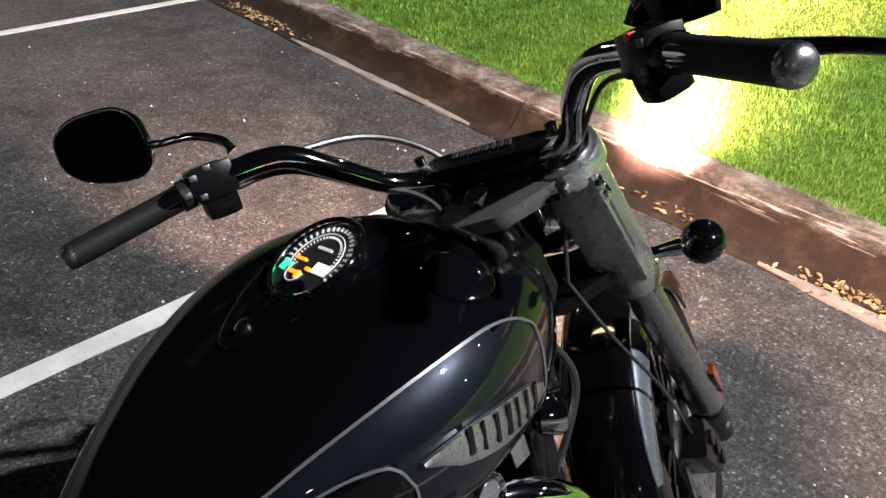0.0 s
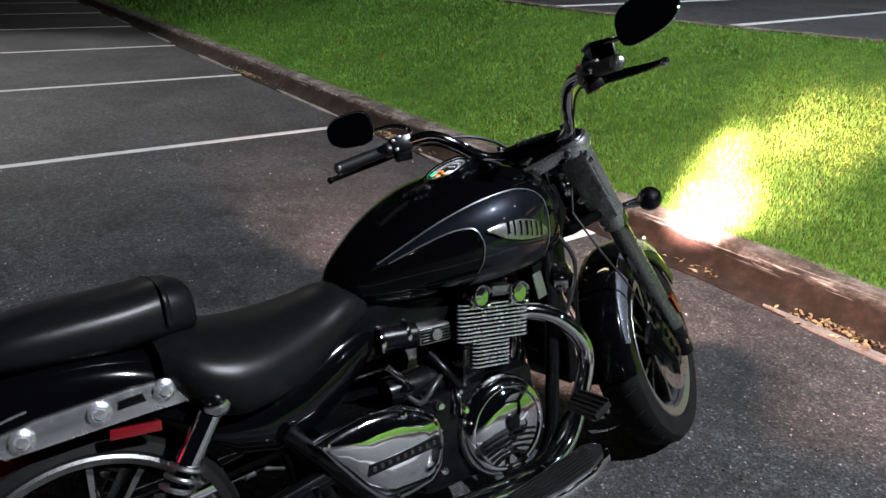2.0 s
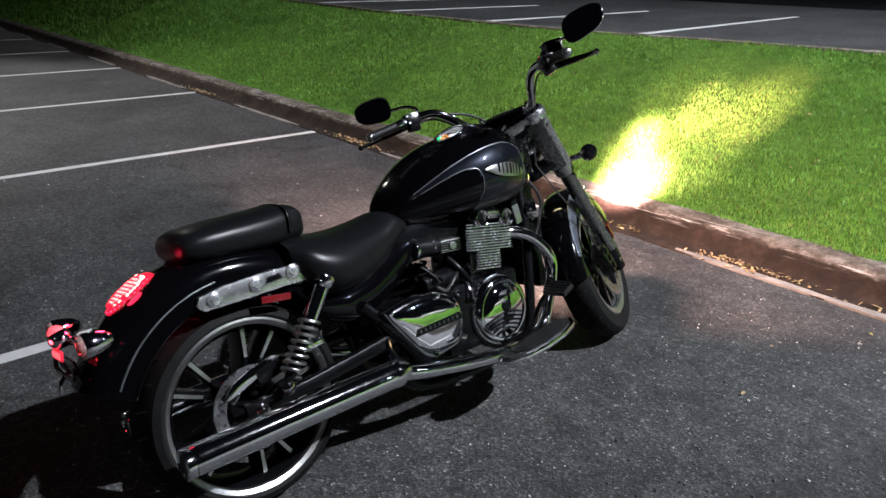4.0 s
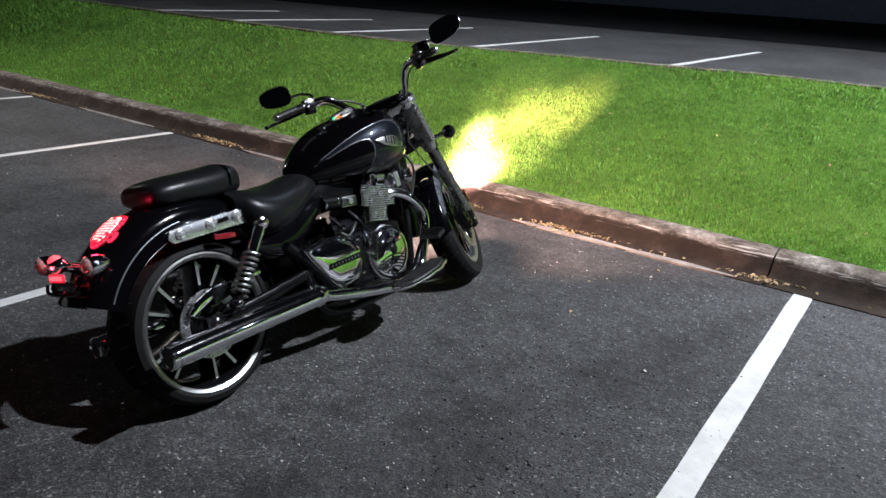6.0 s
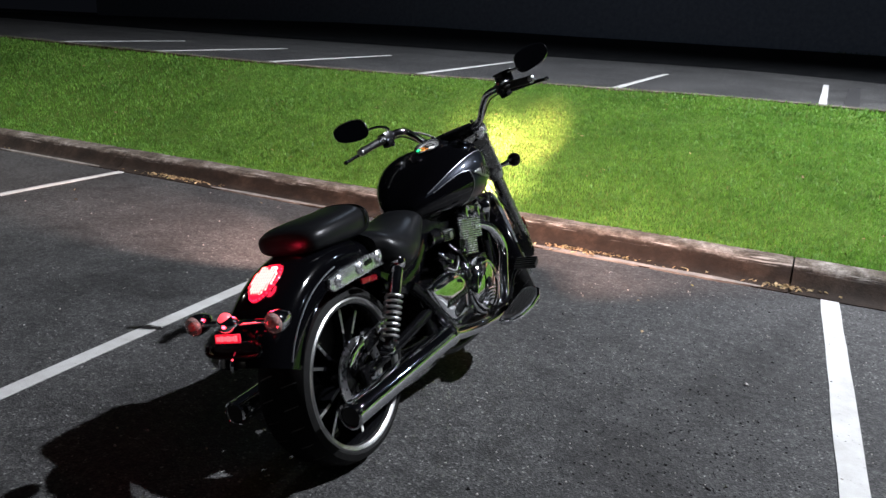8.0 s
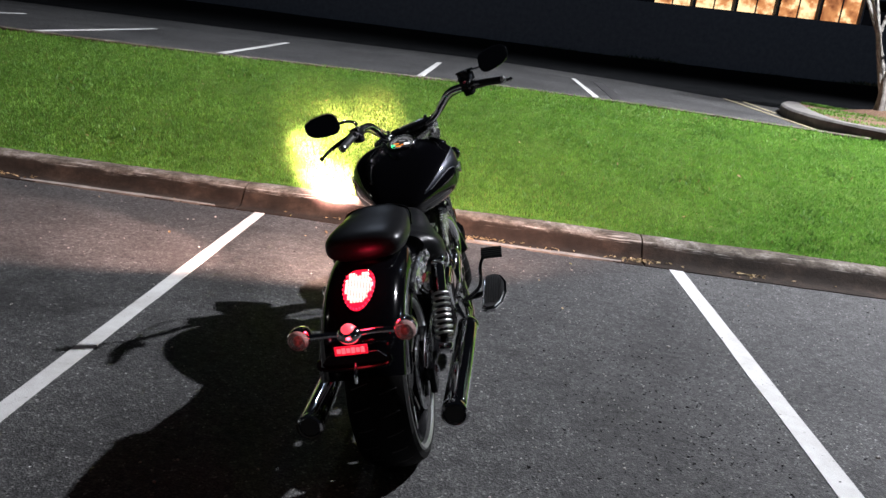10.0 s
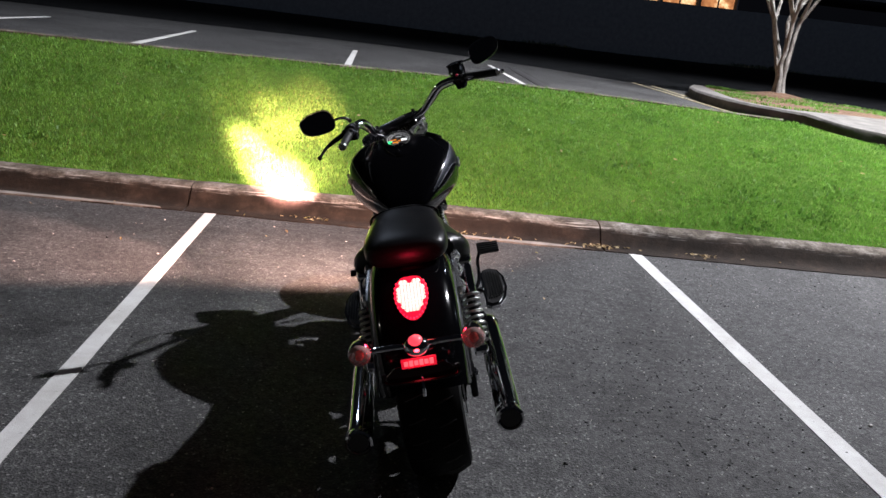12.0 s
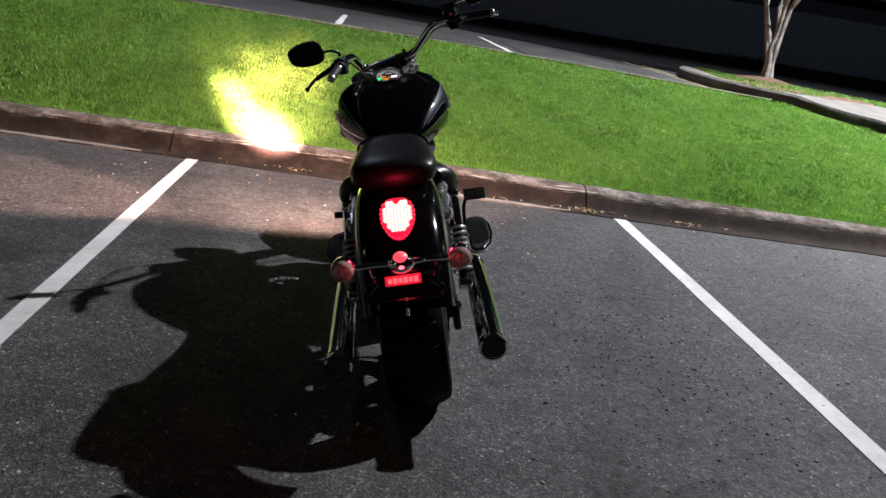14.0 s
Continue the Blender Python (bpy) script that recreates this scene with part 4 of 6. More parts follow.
part("bracket", tube([(0, -0.40, 0.60), (0, -0.44, 0.62), (0, -0.470, 0.634)], 0.014, 10), CHROME, bike)
plate_lamp = part("plate_lamp", ball(0.034, (0, -0.480, 0.640), (1.05, 0.85, 0.78), 24), CHROME, bike, "chrome number plate lamp")
part("plate_lens", lathe([(0.0, 0.013), (0.010, 0.012), (0.018, 0.005), (0.021, -0.004)], (0, -0.486, 0.660), (0, -0.25, 1), 20), PLATEGLOW, plate_lamp, "red glowing lens")
strip = part("reflector_plate", block((0.094, 0.006, 0.026), (0, -0.492, 0.600), (-8, 0, 0), 0.002), PLATERED, bike, "red reflector plate with pale bars, both glowing as if lit")
for k in range(6):
    part("bar", block((0.011, 0.003, 0.013 + 0.003 * (k % 2)), (-0.034 + 0.0136 * k, -0.4965, 0.601), (-8, 0, 0), 0.001), PLATEBAR, strip)
part("plate_holder", plate([(-0.085, 0.545), (0.085, 0.545), (0.095, 0.56), (0.07, 0.585), (-0.07, 0.585), (-0.095, 0.56)], 0.008, "y", -0.478, 0.002), SATIN, bike)
part("plate_edge", tube([(-0.10, -0.482, 0.575), (-0.085, -0.486, 0.545), (0.085, -0.486, 0.545), (0.10, -0.482, 0.575)], 0.006, 8), SATIN, bike)
part("hook", tube([(0.0, -0.47, 0.555), (0.002, -0.50, 0.53), (0.0, -0.505, 0.505)], 0.005, 8), CHROME, bike)

# engine: upright twin with cooling fins
engine = part("engine", block((0.30, 0.36, 0.24), (0, 0.82, 0.36), (0, 0, 0), 0.03), SATIN, bike, "black parallel twin engine with bright fins")
part("gearbox", block((0.26, 0.26, 0.20), (0, 0.55, 0.37), (0, 0, 0), 0.03), SATIN, engine)
TILT = pose(0, 0.90, 0.60) @ pose(0, 0, 0, -8, 0, 0) @ pose(0, -0.90, -0.60)


def tilted(bm):
    bm.transform(TILT)
    return bm


part("cylinder_block", tilted(block((0.225, 0.15, 0.24), (0, 0.900, 0.58), (0, 0, 0), 0.015)), SATIN, engine)
for k in range(17):
    w = 0.497 + 0.0098 * k
    wide = k > 6
    v0, v1 = (0.793, 1.008) if wide else (0.840, 0.955)
    out = 0.140 if wide else 0.137
    fin = part("fin", tilted(plate([(-out + 0.004, v0 + 0.012), (out - 0.004, v0 + 0.012), (out - 0.004, v1 - 0.012), (-out + 0.004, v1 - 0.012)], 0.0034, "z", w, 0.0)), SATIN, engine, smooth=False)
    for s in (1, -1):
        edge = [(s * (out - 0.010), v0), (s * (out - 0.004), v0), (s * (out + 0.003), v0 + 0.010), (s * (out + 0.004), v1 - 0.010), (s * (out - 0.004), v1), (s * (out - 0.010), v1), (s * (out - 0.003), v1 - 0.012), (s * (out - 0.003), v0 + 0.012)]
        part("fin_edge", tilted(plate(edge, 0.0036, "z", w - 0.0002, 0.0008)), FINS, fin, "machined bright fin edge")
head = part("cylinder_head", tilted(block((0.26, 0.19, 0.034), (0, 0.905, 0.684), (0, 0, 0), 0.012)), SATIN, engine)
for s in (1, -1):
    for v in (0.852, 0.972):
        part("head_cap", tilted(lathe([(0.027, -0.05), (0.032, 0.0), (0.031, 0.008), (0.028, 0.012), (0.024, 0.010), (0.022, 0.006), (0.0, 0.0065)], (s * 0.146, v, 0.676), (s, 0.10, 0.06), 28)), CHROME, head, "polished cam cap")
        for d in (-0.026, 0.026):
            part("head_bolt", tilted(lathe([(0.006, 0), (0.006, 0.008), (0, 0.009)], (s * 0.140, v + d, 0.652), (s, 0, 0.1), 8)), CHROME, head)
    part("head_cover", tilted(block((0.06, 0.056, 0.030), (s * 0.122, 0.912, 0.694), (0, 16 * s, 0), 0.009)), CAP, head)
    # round cover with fluted face
    c = Vector((s * 0.150, 0.878, 0.350))
    cover = part("clutch_cover", lathe([(0.128, -0.05), (0.130, 0.0), (0.127, 0.014), (0.119, 0.026), (0.108, 0.034), (0.101, 0.034), (0.098, 0.030), (0.094, 0.032), (0.05, 0.037), (0.0, 0.039)], c, (s, 0, 0), 48), CHROME, bike, "polished round clutch cover with flutes")
    for k in range(5):
        y = -0.078 + 0.014 * k
        r = math.sqrt(max(0.0, 0.098 ** 2 - y * y)) * 0.86
        part("flute", tube([c + Vector((s * (0.0325 + 0.005 * math.cos(q * 1.5)), r * q, y + 0.012 * math.cos(q * 2))) for q in (-1, -0.5, 0, 0.5, 1)], 0.0035, 6), SATIN, cover)
    part("badge", lathe([(0.022, 0), (0.022, 0.005), (0.017, 0.008), (0.0, 0.008)], c + Vector((s * 0.036, 0.01, 0.012)), (s, 0, 0), 3 * 8), SATIN, cover)
    for k in range(8):
        a = 2 * math.pi * (k + 0.5) / 8
        part("cover_bolt", lathe([(0.008, 0), (0.008, 0.008), (0.0, 0.009)], c + Vector((s * 0.010, 0.118 * math.sin(a), 0.118 * math.cos(a))), (s, 0, 0), 10), CHROME, cover)
    # three-cornered cover with its name strip
    outline = [(0.375, 0.478), (0.44, 0.489), (0.50, 0.497), (0.56, 0.496), (0.60, 0.490), (0.65, 0.467), (0.690, 0.440), (0.705, 0.400), (0.700, 0.355), (0.690, 0.315), (0.660, 0.285), (0.60, 0.276), (0.545, 0.272), (0.515, 0.288), (0.47, 0.342), (0.420, 0.415)]
    mid = (0.560, 0.385)
    layers = [[(s * (0.150 + h), mid[0] + (v - mid[0]) * k, mid[1] + (w - mid[1]) * k) for v, w in outline] for k, h in ((1.0, 0.0), (1.0, 0.008), (0.975, 0.017), (0.92, 0.024), (0.82, 0.029), (0.6, 0.0325), (0.3, 0.034))]
    side = part("sprocket_cover", rings(layers), CHROME, bike, "polished chrome side cover with a black name strip")
    strip = part("name_strip", plate([(0.485, 0.368), (0.492, 0.392), (0.675, 0.400), (0.680, 0.376)], s * 0.006, "x", s * 0.1800, 0.001), SATIN, side)
    for k in range(9):
        part("letter_bar", block((0.003, 0.007, 0.009), (s * 0.1865, 0.503 + 0.0195 * k, 0.3815 + 0.0009 * k), (-2, 0, 0), 0), STEEL, strip)
    for v, w in ((0.40, 0.470), (0.59, 0.477), (0.68, 0.31), (0.555, 0.285)):
        part("cover_bolt", lathe([(0.009, 0), (0.009, 0.008), (0.0, 0.010)], (s * 0.180, v, w), (s, 0, 0), 10), CHROME, side)
    # fuel injection bodies behind the cylinders
    inlet = part("intake_body", tube([(s * 0.075, 0.60, 0.628), (s * 0.078, 0.66, 0.622), (s * 0.080, 0.70, 0.618)], 0.034, 20), SATIN, bike, "intake body with chrome clamp bands")
    for v in (0.605, 0.675):
        part("band", lathe([(0.037, -0.005), (0.038, 0.0), (0.037, 0.005), (0.030, 0.005), (0.030, -0.005)], (s * 0.076, v, 0.625), (0, 1, -0.05), 24), CHROME, inlet)
    part("throttle_cover", block((0.03, 0.09, 0.045), (s * 0.095, 0.745, 0.612), (-3, 0, 0), 0.010), ALLOY, inlet)
    for k in range(5):
        part("rib", block((0.006, 0.084, 0.004), (s * 0.112, 0.745, 0.597 + 0.0075 * k), (-3, 0, 0), 0.001), SATIN, inlet)
    part("cap", lathe([(0.013, 0), (0.014, 0.008), (0.0, 0.010)], (s * 0.112, 0.745, 0.612), (s, 0, 0), 16), ALLOY, inlet)
    # exhaust: header, collector and long muffler
    header = part("exhaust_header", tube([(s * 0.085, 0.985, 0.598), (s * 0.105, 1.05, 0.594), (s * 0.125, 1.12, 0.560), (s * 0.138, 1.180, 0.492), (s * 0.140, 1.196, 0.425), (s * 0.138, 1.165, 0.335), (s * 0.150, 1.09, 0.225), (s * 0.185, 0.93, 0.195), (s * 0.215, 0.70, 0.225), (s * 0.232, 0.48, 0.268), (s * 0.236, 0.36, 0.298)], 0.0235, 18), CHROME, bike, "curved chrome exhaust header")
    part("flange", lathe([(0.036, -0.006), (0.036, 0.006), (0.020, 0.010)], (s * 0.087, 0.995, 0.598), (0.15 * s, 1, 0), 18), CHROME, header)
    muffler = part("muffler", tube([(s * 0.237, 0.39, 0.300), (s * 0.237, 0.36, 0.303), (s * 0.237, 0.30, 0.302), (s * 0.235, 0.05, 0.297), (s * 0.230, -0.255, 0.288), (s * 0.230, -0.298, 0.286)], [0.026, 0.037, 0.041, 0.042, 0.042, 0.041], 28, 4), CHROME, bike, "long straight chrome muffler")
    part("muffler_tip", lathe([(0.041, 0.0), (0.043, -0.012), (0.043, -0.022), (0.036, -0.026), (0.030, -0.012), (0.030, 0.03)], (s * 0.230, -0.298, 0.286), (0, 1, 0.02), 28), CHROME, muffler)
    part("muffler_bore", lathe([(0.030, 0.0), (0.0, 0.0005)], (s * 0.230, -0.3175, 0.2856), (0, 1, 0.02), 24), HOSE, muffler, "black muffler mouth")
    part("clamp", lathe([(0.040, -0.016), (0.043, -0.012), (0.043, 0.012), (0.040, 0.016), (0.034, 0.016), (0.034, -0.016)], (s * 0.237, 0.345, 0.302), (0, 1, 0.0), 28), CHROME, muffler)
    part("hanger", tube([(s * 0.20, 0.36, 0.40), (s * 0.215, 0.355, 0.36), (s * 0.235, 0.35, 0.335)], 0.009, 8), CHROME, muffler)
    # frame tubes
    part("frame_tube", tube([(s * 0.03, 1.16, 0.84), (s * 0.07, 1.15, 0.66), (s * 0.105, 1.10, 0.40), (s * 0.115, 1.04, 0.20), (s * 0.12, 0.85, 0.165), (s * 0.12, 0.50, 0.19), (s * 0.11, 0.40, 0.40), (s * 0.10, 0.33, 0.58)], 0.019, 12), SATIN, bike)
    part("frame_strut", tube([(s * 0.125, 0.335, 0.505), (s * 0.150, 0.44, 0.385), (s * 0.155, 0.53, 0.262)], 0.024, 12, flat=0.7), SATIN, bike)
    # footboard, its bracket and pad ribs
    board = part("footboard", plate([(0.262, 0.745), (0.285, 0.725), (0.325, 0.735), (0.358, 0.790), (0.376, 0.880), (0.374, 0.980), (0.352, 1.050), (0.315, 1.078), (0.280, 1.065), (0.264, 1.020)] if s > 0 else [(-0.262, 0.745), (-0.264, 1.020), (-0.280, 1.065), (-0.315, 1.078), (-0.352, 1.050), (-0.374, 0.980), (-0.376, 0.880), (-0.358, 0.790), (-0.325, 0.735), (-0.285, 0.725)], 0.016, "z", 0.235, 0.005), CHROME, bike, "footboard with a ribbed rubber pad")
    board.data.transform(pose(0, 0.9, 0.24, 9, 0, 0) @ pose(0, -0.9, -0.24))
    pad = part("pad", plate([(s * 0.272, 0.760), (s * 0.290, 0.742), (s * 0.320, 0.750), (s * 0.348, 0.800), (s * 0.364, 0.885), (s * 0.362, 0.975), (s * 0.342, 1.038), (s * 0.312, 1.062), (s * 0.284, 1.050), (s * 0.274, 1.010)], 0.008, "z", 0.250, 0.003), GRIP, board)
    pad.data.transform(pose(0, 0.9, 0.24, 9, 0, 0) @ pose(0, -0.9, -0.24))
    for k in range(7):
        u = s * (0.282 + 0.0115 * k)
        b = block((0.004, 0.245 - 0.022 * max(0, k - 3), 0.006), (u, 0.905, 0.260), (0, 0, 0), 0.0015)
        b.transform(pose(0, 0.9, 0.24, 9, 0, 0) @ pose(0, -0.9, -0.24))
        part("rib", b, RUBBER, board)
    part("board_bracket", tube([(s * 0.13, 0.95, 0.20), (s * 0.21, 0.95, 0.215), (s * 0.30, 0.93, 0.235)], 0.014, 10), SATIN, bike)
    part("stand_bracket", block((0.03, 0.07, 0.05), (s * 0.17, 0.98, 0.20), (0, 0, 0), 0.008), SATIN, bike)
# rear brake pedal on the right, shift pedal on the left
pedal = part("brake_pedal", tube([(0.17, 0.86, 0.225), (0.25, 0.92, 0.27), (0.262, 0.98, 0.350), (0.278, 1.01, 0.385)], [0.008, 0.009, 0.008, 0.008], 10), SATIN, bike, "black brake pedal with a wide rubber pad")
part("pad", block((0.100, 0.056, 0.020), (0.320, 1.020, 0.398), (24, 0, 0), 0.007), GRIP, pedal)
for k in range(4):
    part("rib", block((0.098, 0.005, 0.005), (0.320, 1.000 + 0.013 * k, 0.402 + 0.006 * k), (24, 0, 0), 0.001), RUBBER, pedal)
shift = part("shift_pedal", tube([(-0.17, 0.88, 0.22), (-0.24, 1.00, 0.25), (-0.27, 1.10, 0.35)], 0.009, 10), SATIN, bike)
part("pad", tube([(-0.25, 1.10, 0.352), (-0.34, 1.10, 0.355)], 0.016, 14, 1), GRIP, shift)
# side stand on the left
stand = part("side_stand", tube([(-0.14, 0.66, 0.22), (-0.20, 0.72, 0.145), (-0.275, 0.79, 0.083)], 0.012, 10), SATIN, bike, "black side stand propping the motorcycle")
part("foot", block((0.07, 0.045, 0.010), (-0.283, 0.795, 0.082), (0, 14.8, 0), 0.003), SATIN, stand)
# radiator with its fins and side caps
part("air_box", block((0.17, 0.34, 0.13), (0, 0.70, 0.655), (4, 0, 0), 0.025), SATIN, bike, "black air box under the tank")
radiator = part("radiator", block((0.18, 0.045, 0.30), (0, 1.175, 0.50), (10, 0, 0), 0.008), SATIN, bike, "slim black radiator ahead of the engine")
for k in range(12):
    part("fin", block((0.17, 0.012, 0.004), (0, 1.202 - 0.0045 * k + 0.008, 0.385 + 0.0205 * k), (10, 0, 0), 0.001), STEEL, radiator)
part("label_plate", block((0.004, 0.030, 0.070), (0.100, 1.090, 0.655), (12, 0, 0), 0.001), ALLOY, bike, "pale printed information label")
# starter, hoses and small plumbing low on the right
for s in (1, -1):
    part("starter", lathe([(0.0, -0.09), (0.036, -0.085), (0.038, 0.06), (0.028, 0.085), (0.0, 0.088)], (s * 0.10, 0.68, 0.505), (0, 1, 0), 20), SATIN, bike)
    for pts, r, m in (([(0.12, 0.60, 0.57), (0.135, 0.63, 0.535), (0.125, 0.66, 0.49), (0.14, 0.69, 0.46)], 0.008, CHROME), ([(0.11, 0.72, 0.57), (0.14, 0.74, 0.53), (0.15, 0.77, 0.48)], 0.010, SATIN), ([(0.14, 0.76, 0.475), (0.155, 0.755, 0.445), (0.16, 0.75, 0.42)], 0.013, CHROME), ([(0.12, 0.63, 0.50), (0.15, 0.66, 0.475), (0.15, 0.70, 0.505), (0.13, 0.74, 0.52)], 0.007, HOSE)):
        part("pipe", tube([(s * u, v, w) for u, v, w in pts], r, 10), m, bike)
    for u, v, w, r in ((0.150, 0.635, 0.520, 0.012), (0.152, 0.680, 0.480, 0.010), (0.155, 0.705, 0.455, 0.013), (0.150, 0.765, 0.470, 0.011), (0.135, 0.790, 0.530, 0.010), (0.160, 0.77, 0.425, 0.010), (0.150, 0.505, 0.262, 0.011), (0.165, 0.54, 0.30, 0.010)):
        part("fitting", lathe([(r, -0.02), (r, 0.004), (r * 0.6, 0.010), (0, 0.010)], (s * u, v, w), (s, 0, 0.1), 10), CHROME, bike)


# ---------------------------------------------------------------- fork, headlamp and bars, turned to full left lock
FORK = Vector((0, math.sin(radians(RAKE)), -math.cos(radians(RAKE))))
CROSS = Vector((0, math.cos(radians(RAKE)), math.sin(radians(RAKE))))
HEAD = Vector((0, 1.205, 0.917))


def on_fork(u, down, ahead):
    """A place by distance down the fork and ahead of its axis."""
    return HEAD + Vector((u, 0, 0)) + FORK * down + CROSS * ahead


fork = part("front_fork", steered(tube([on_fork(0, -0.04, 0), on_fork(0, 0.18, 0)], 0.028, 20, 1)), SATIN, bike, "wide chrome-shrouded front fork turned to the left")
axle_down = (FRONT - HEAD).dot(FORK)
for s in (1, -1):
    top = on_fork(s * 0.118, -0.064, 0.047)
    part("fork_shroud", steered(lathe([(0.0, 0.0), (0.036, 0.0), (0.042, 0.006), (0.044, 0.05), (0.043, 0.27), (0.040, 0.30), (0.034, 0.305)], top, FORK, 24)), FORKMETAL, fork, "brushed metal upper fork shroud")
    part("fork_leg", steered(lathe([(0.028, 0.0), (0.030, 0.02), (0.031, 0.34), (0.034, 0.36), (0.034, 0.45), (0.026, 0.475), (0.0, 0.478)], on_fork(s * 0.118, 0.225, 0.047), FORK, 24)), LEG, fork, "grey painted lower fork leg")
    part("fork_cap", steered(lathe([(0.040, 0.004), (0.041, -0.004), (0.036, -0.010), (0.028, -0.010), (0.026, -0.005), (0.020, -0.005), (0.018, -0.012), (0.008, -0.014), (0.007, -0.006), (0.0, -0.006)], top, FORK, 20)), CHROME, fork)
    part("yoke_ring", steered(lathe([(0.040, -0.004), (0.050, -0.002), (0.052, 0.004), (0.052, 0.028), (0.049, 0.034), (0.042, 0.035)], on_fork(s * 0.118, -0.060, 0.047), FORK, 28)), STRUT, fork, "bright clamp ring round the fork tube")
    part("bolt", steered(lathe([(0.009, -0.02), (0.009, 0.008), (0.004, 0.010), (0.004, 0.005), (0, 0.005)], on_fork(s * 0.118, -0.045, -0.004), CROSS * -1, 12)), CHROME, fork)
    b = block((0.072, 0.034, 0.235), (0, 0, 0), (0, 0, 0), 0.010)
    b.transform(Matrix.Translation(on_fork(s * 0.118, 0.075, 0.020)) @ pose(0, 0, 0, RAKE, 0, 0))
    cover = part("fork_cover", steered(b), FORKMETAL, fork, "brushed slotted fork cover")
    b = block((0.006, 0.010, 0.105), (0, 0, 0), (0, 0, 0), 0.003)
    b.transform(Matrix.Translation(on_fork(s * 0.152, 0.075, 0.018)) @ pose(0, 0, 0, RAKE, 0, 0))
    part("dark_inlay", steered(b), HOSE, cover)
    for k in (-0.022, 0.004):
        part("bolt", steered(lathe([(0.011, 0), (0.011, 0.006), (0.006, 0.008), (0.005, 0.004), (0, 0.004)], on_fork(s * 0.153, k, 0.018 + 0.3 * k), (s, 0, 0), 12)), CHROME, cover)
    part("axle_cap", steered(lathe([(0.020, -0.05), (0.022, 0.0), (0.020, 0.010), (0.012, 0.014), (0, 0.014)], FRONT + Vector((s * 0.132, 0, 0)), (s, 0, 0), 20)), CHROME, fork)
    lug = FRONT + Vector((s * 0.118, 0, 0))
    part("fork_lug", steered(tube([lug + FORK * -0.06, lug + FORK * 0.05], [0.034, 0.026], 16, 2)), SATIN, fork)
    part("fork_reflector", steered(block((0.010, 0.024, 0.070), tuple(on_fork(s * 0.155, axle_down - 0.135, 0.055)), (RAKE, 0, 0), 0.004)), AMBER, fork, "amber fork reflector")
    cal = part("front_caliper", steered(block((0.060, 0.075, 0.135), tuple(on_fork(s * 0.105, axle_down - 0.085, -0.055)), (RAKE + 12, 0, 0), 0.016)), SATIN, fork, "black front brake caliper")
    for k in range(3):
        part("piston_cap", steered(lathe([(0.014, 0), (0.014, 0.006), (0, 0.008)], on_fork(s * 0.135, axle_down - 0.125 + 0.04 * k, -0.058), (s, 0, 0), 14)), SATIN, cal)
    part("brake_hose", steered(tube([on_fork(s * 0.11, axle_down - 0.14, -0.06), on_fork(s * 0.105, 0.40, -0.055), on_fork(s * 0.08, 0.25, -0.05), on_fork(s * 0.05, 0.12, -0.02)], 0.0032, 8)), HOSE, fork)
    # front signals on stalks
    c = Vector((s * 0.232, 1.368, 0.776))
    pod = part("turn_signal", steered(lathe([(0.0, 0.036), (0.016, 0.033), (0.028, 0.020), (0.034, 0.0), (0.033, -0.012)], c, (0, -1, 0), 24)), BLACK, fork, "round black front turn signal on a chrome stalk")
    part("lens", steered(lathe([(0.033, -0.012), (0.029, -0.024), (0.016, -0.032), (0.0, -0.034)], c, (0, -1, 0), 24)), LENS, pod)
    part("stalk", steered(tube([(s * 0.128, 1.352, 0.776), (s * 0.165, 1.362, 0.777), (s * 0.20, 1.368, 0.776)], [0.013, 0.010, 0.014], 12)), CHROME, pod)
# yokes
for down, wide, m in ((-0.045, 0.166, FORKMETAL), (0.165, 0.150, SATIN)):
    ear = [(wide - 0.045 + 0.045 * math.sin(a), 0.047 - 0.045 * math.cos(a)) for a in np.linspace(0.15, 3.0, 9)]
    out = [(x, y) for x, y in ear] + [(0.05, 0.06), (-0.05, 0.06)] + [(-x, y) for x, y in ear[::-1]] + [(-0.06, -0.03), (-0.03, -0.045), (0.03, -0.045), (0.06, -0.03)]
    b = plate(out, 0.030, "z", -0.015, 0.012)
    b.transform(Matrix.Translation(on_fork(0, down, 0)) @ pose(0, 0, 0, RAKE, 0, 0))
    part("yoke", steered(b), m, fork, "polished fork yoke")
part("stem_nut", steered(lathe([(0.022, 0.0), (0.022, -0.014), (0.014, -0.018), (0, -0.018)], on_fork(0, -0.06, 0), FORK, 6)), CHROME, fork)

# headlamp
lamp_at, lamp_ahead = Vector((0, 1.40, 0.895)), Vector((0, 1, -0.10)).normalized()
headlamp = part("headlamp", steered(lathe([(0.0, -0.105), (0.040, -0.100), (0.075, -0.075), (0.092, -0.030), (0.096, 0.010), (0.100, 0.020), (0.100, 0.034), (0.092, 0.040)], lamp_at, lamp_ahead, 40)), CHROME, bike, "round chrome headlamp, lit")
part("lamp_glass", steered(lathe([(0.092, 0.036), (0.070, 0.050), (0.035, 0.058), (0.0, 0.060)], lamp_at, lamp_ahead, 36)), HEADGLOW, headlamp, "glowing lamp glass")
for s in (1, -1):
    part("lamp_ear", steered(tube([on_fork(s * 0.09, 0.05, 0.06), lamp_at + Vector((s * 0.092, 0, 0))], 0.012, 8, 2)), CHROME, headlamp)

# front fender
fender_bm = fender(FRONT, 0.358, 0.078, -58, 92, 0.070, 34, 0.005)
front_fender = part("front_fender", steered(fender_bm), BLACK, bike, "gloss black front fender with graphite flanks")
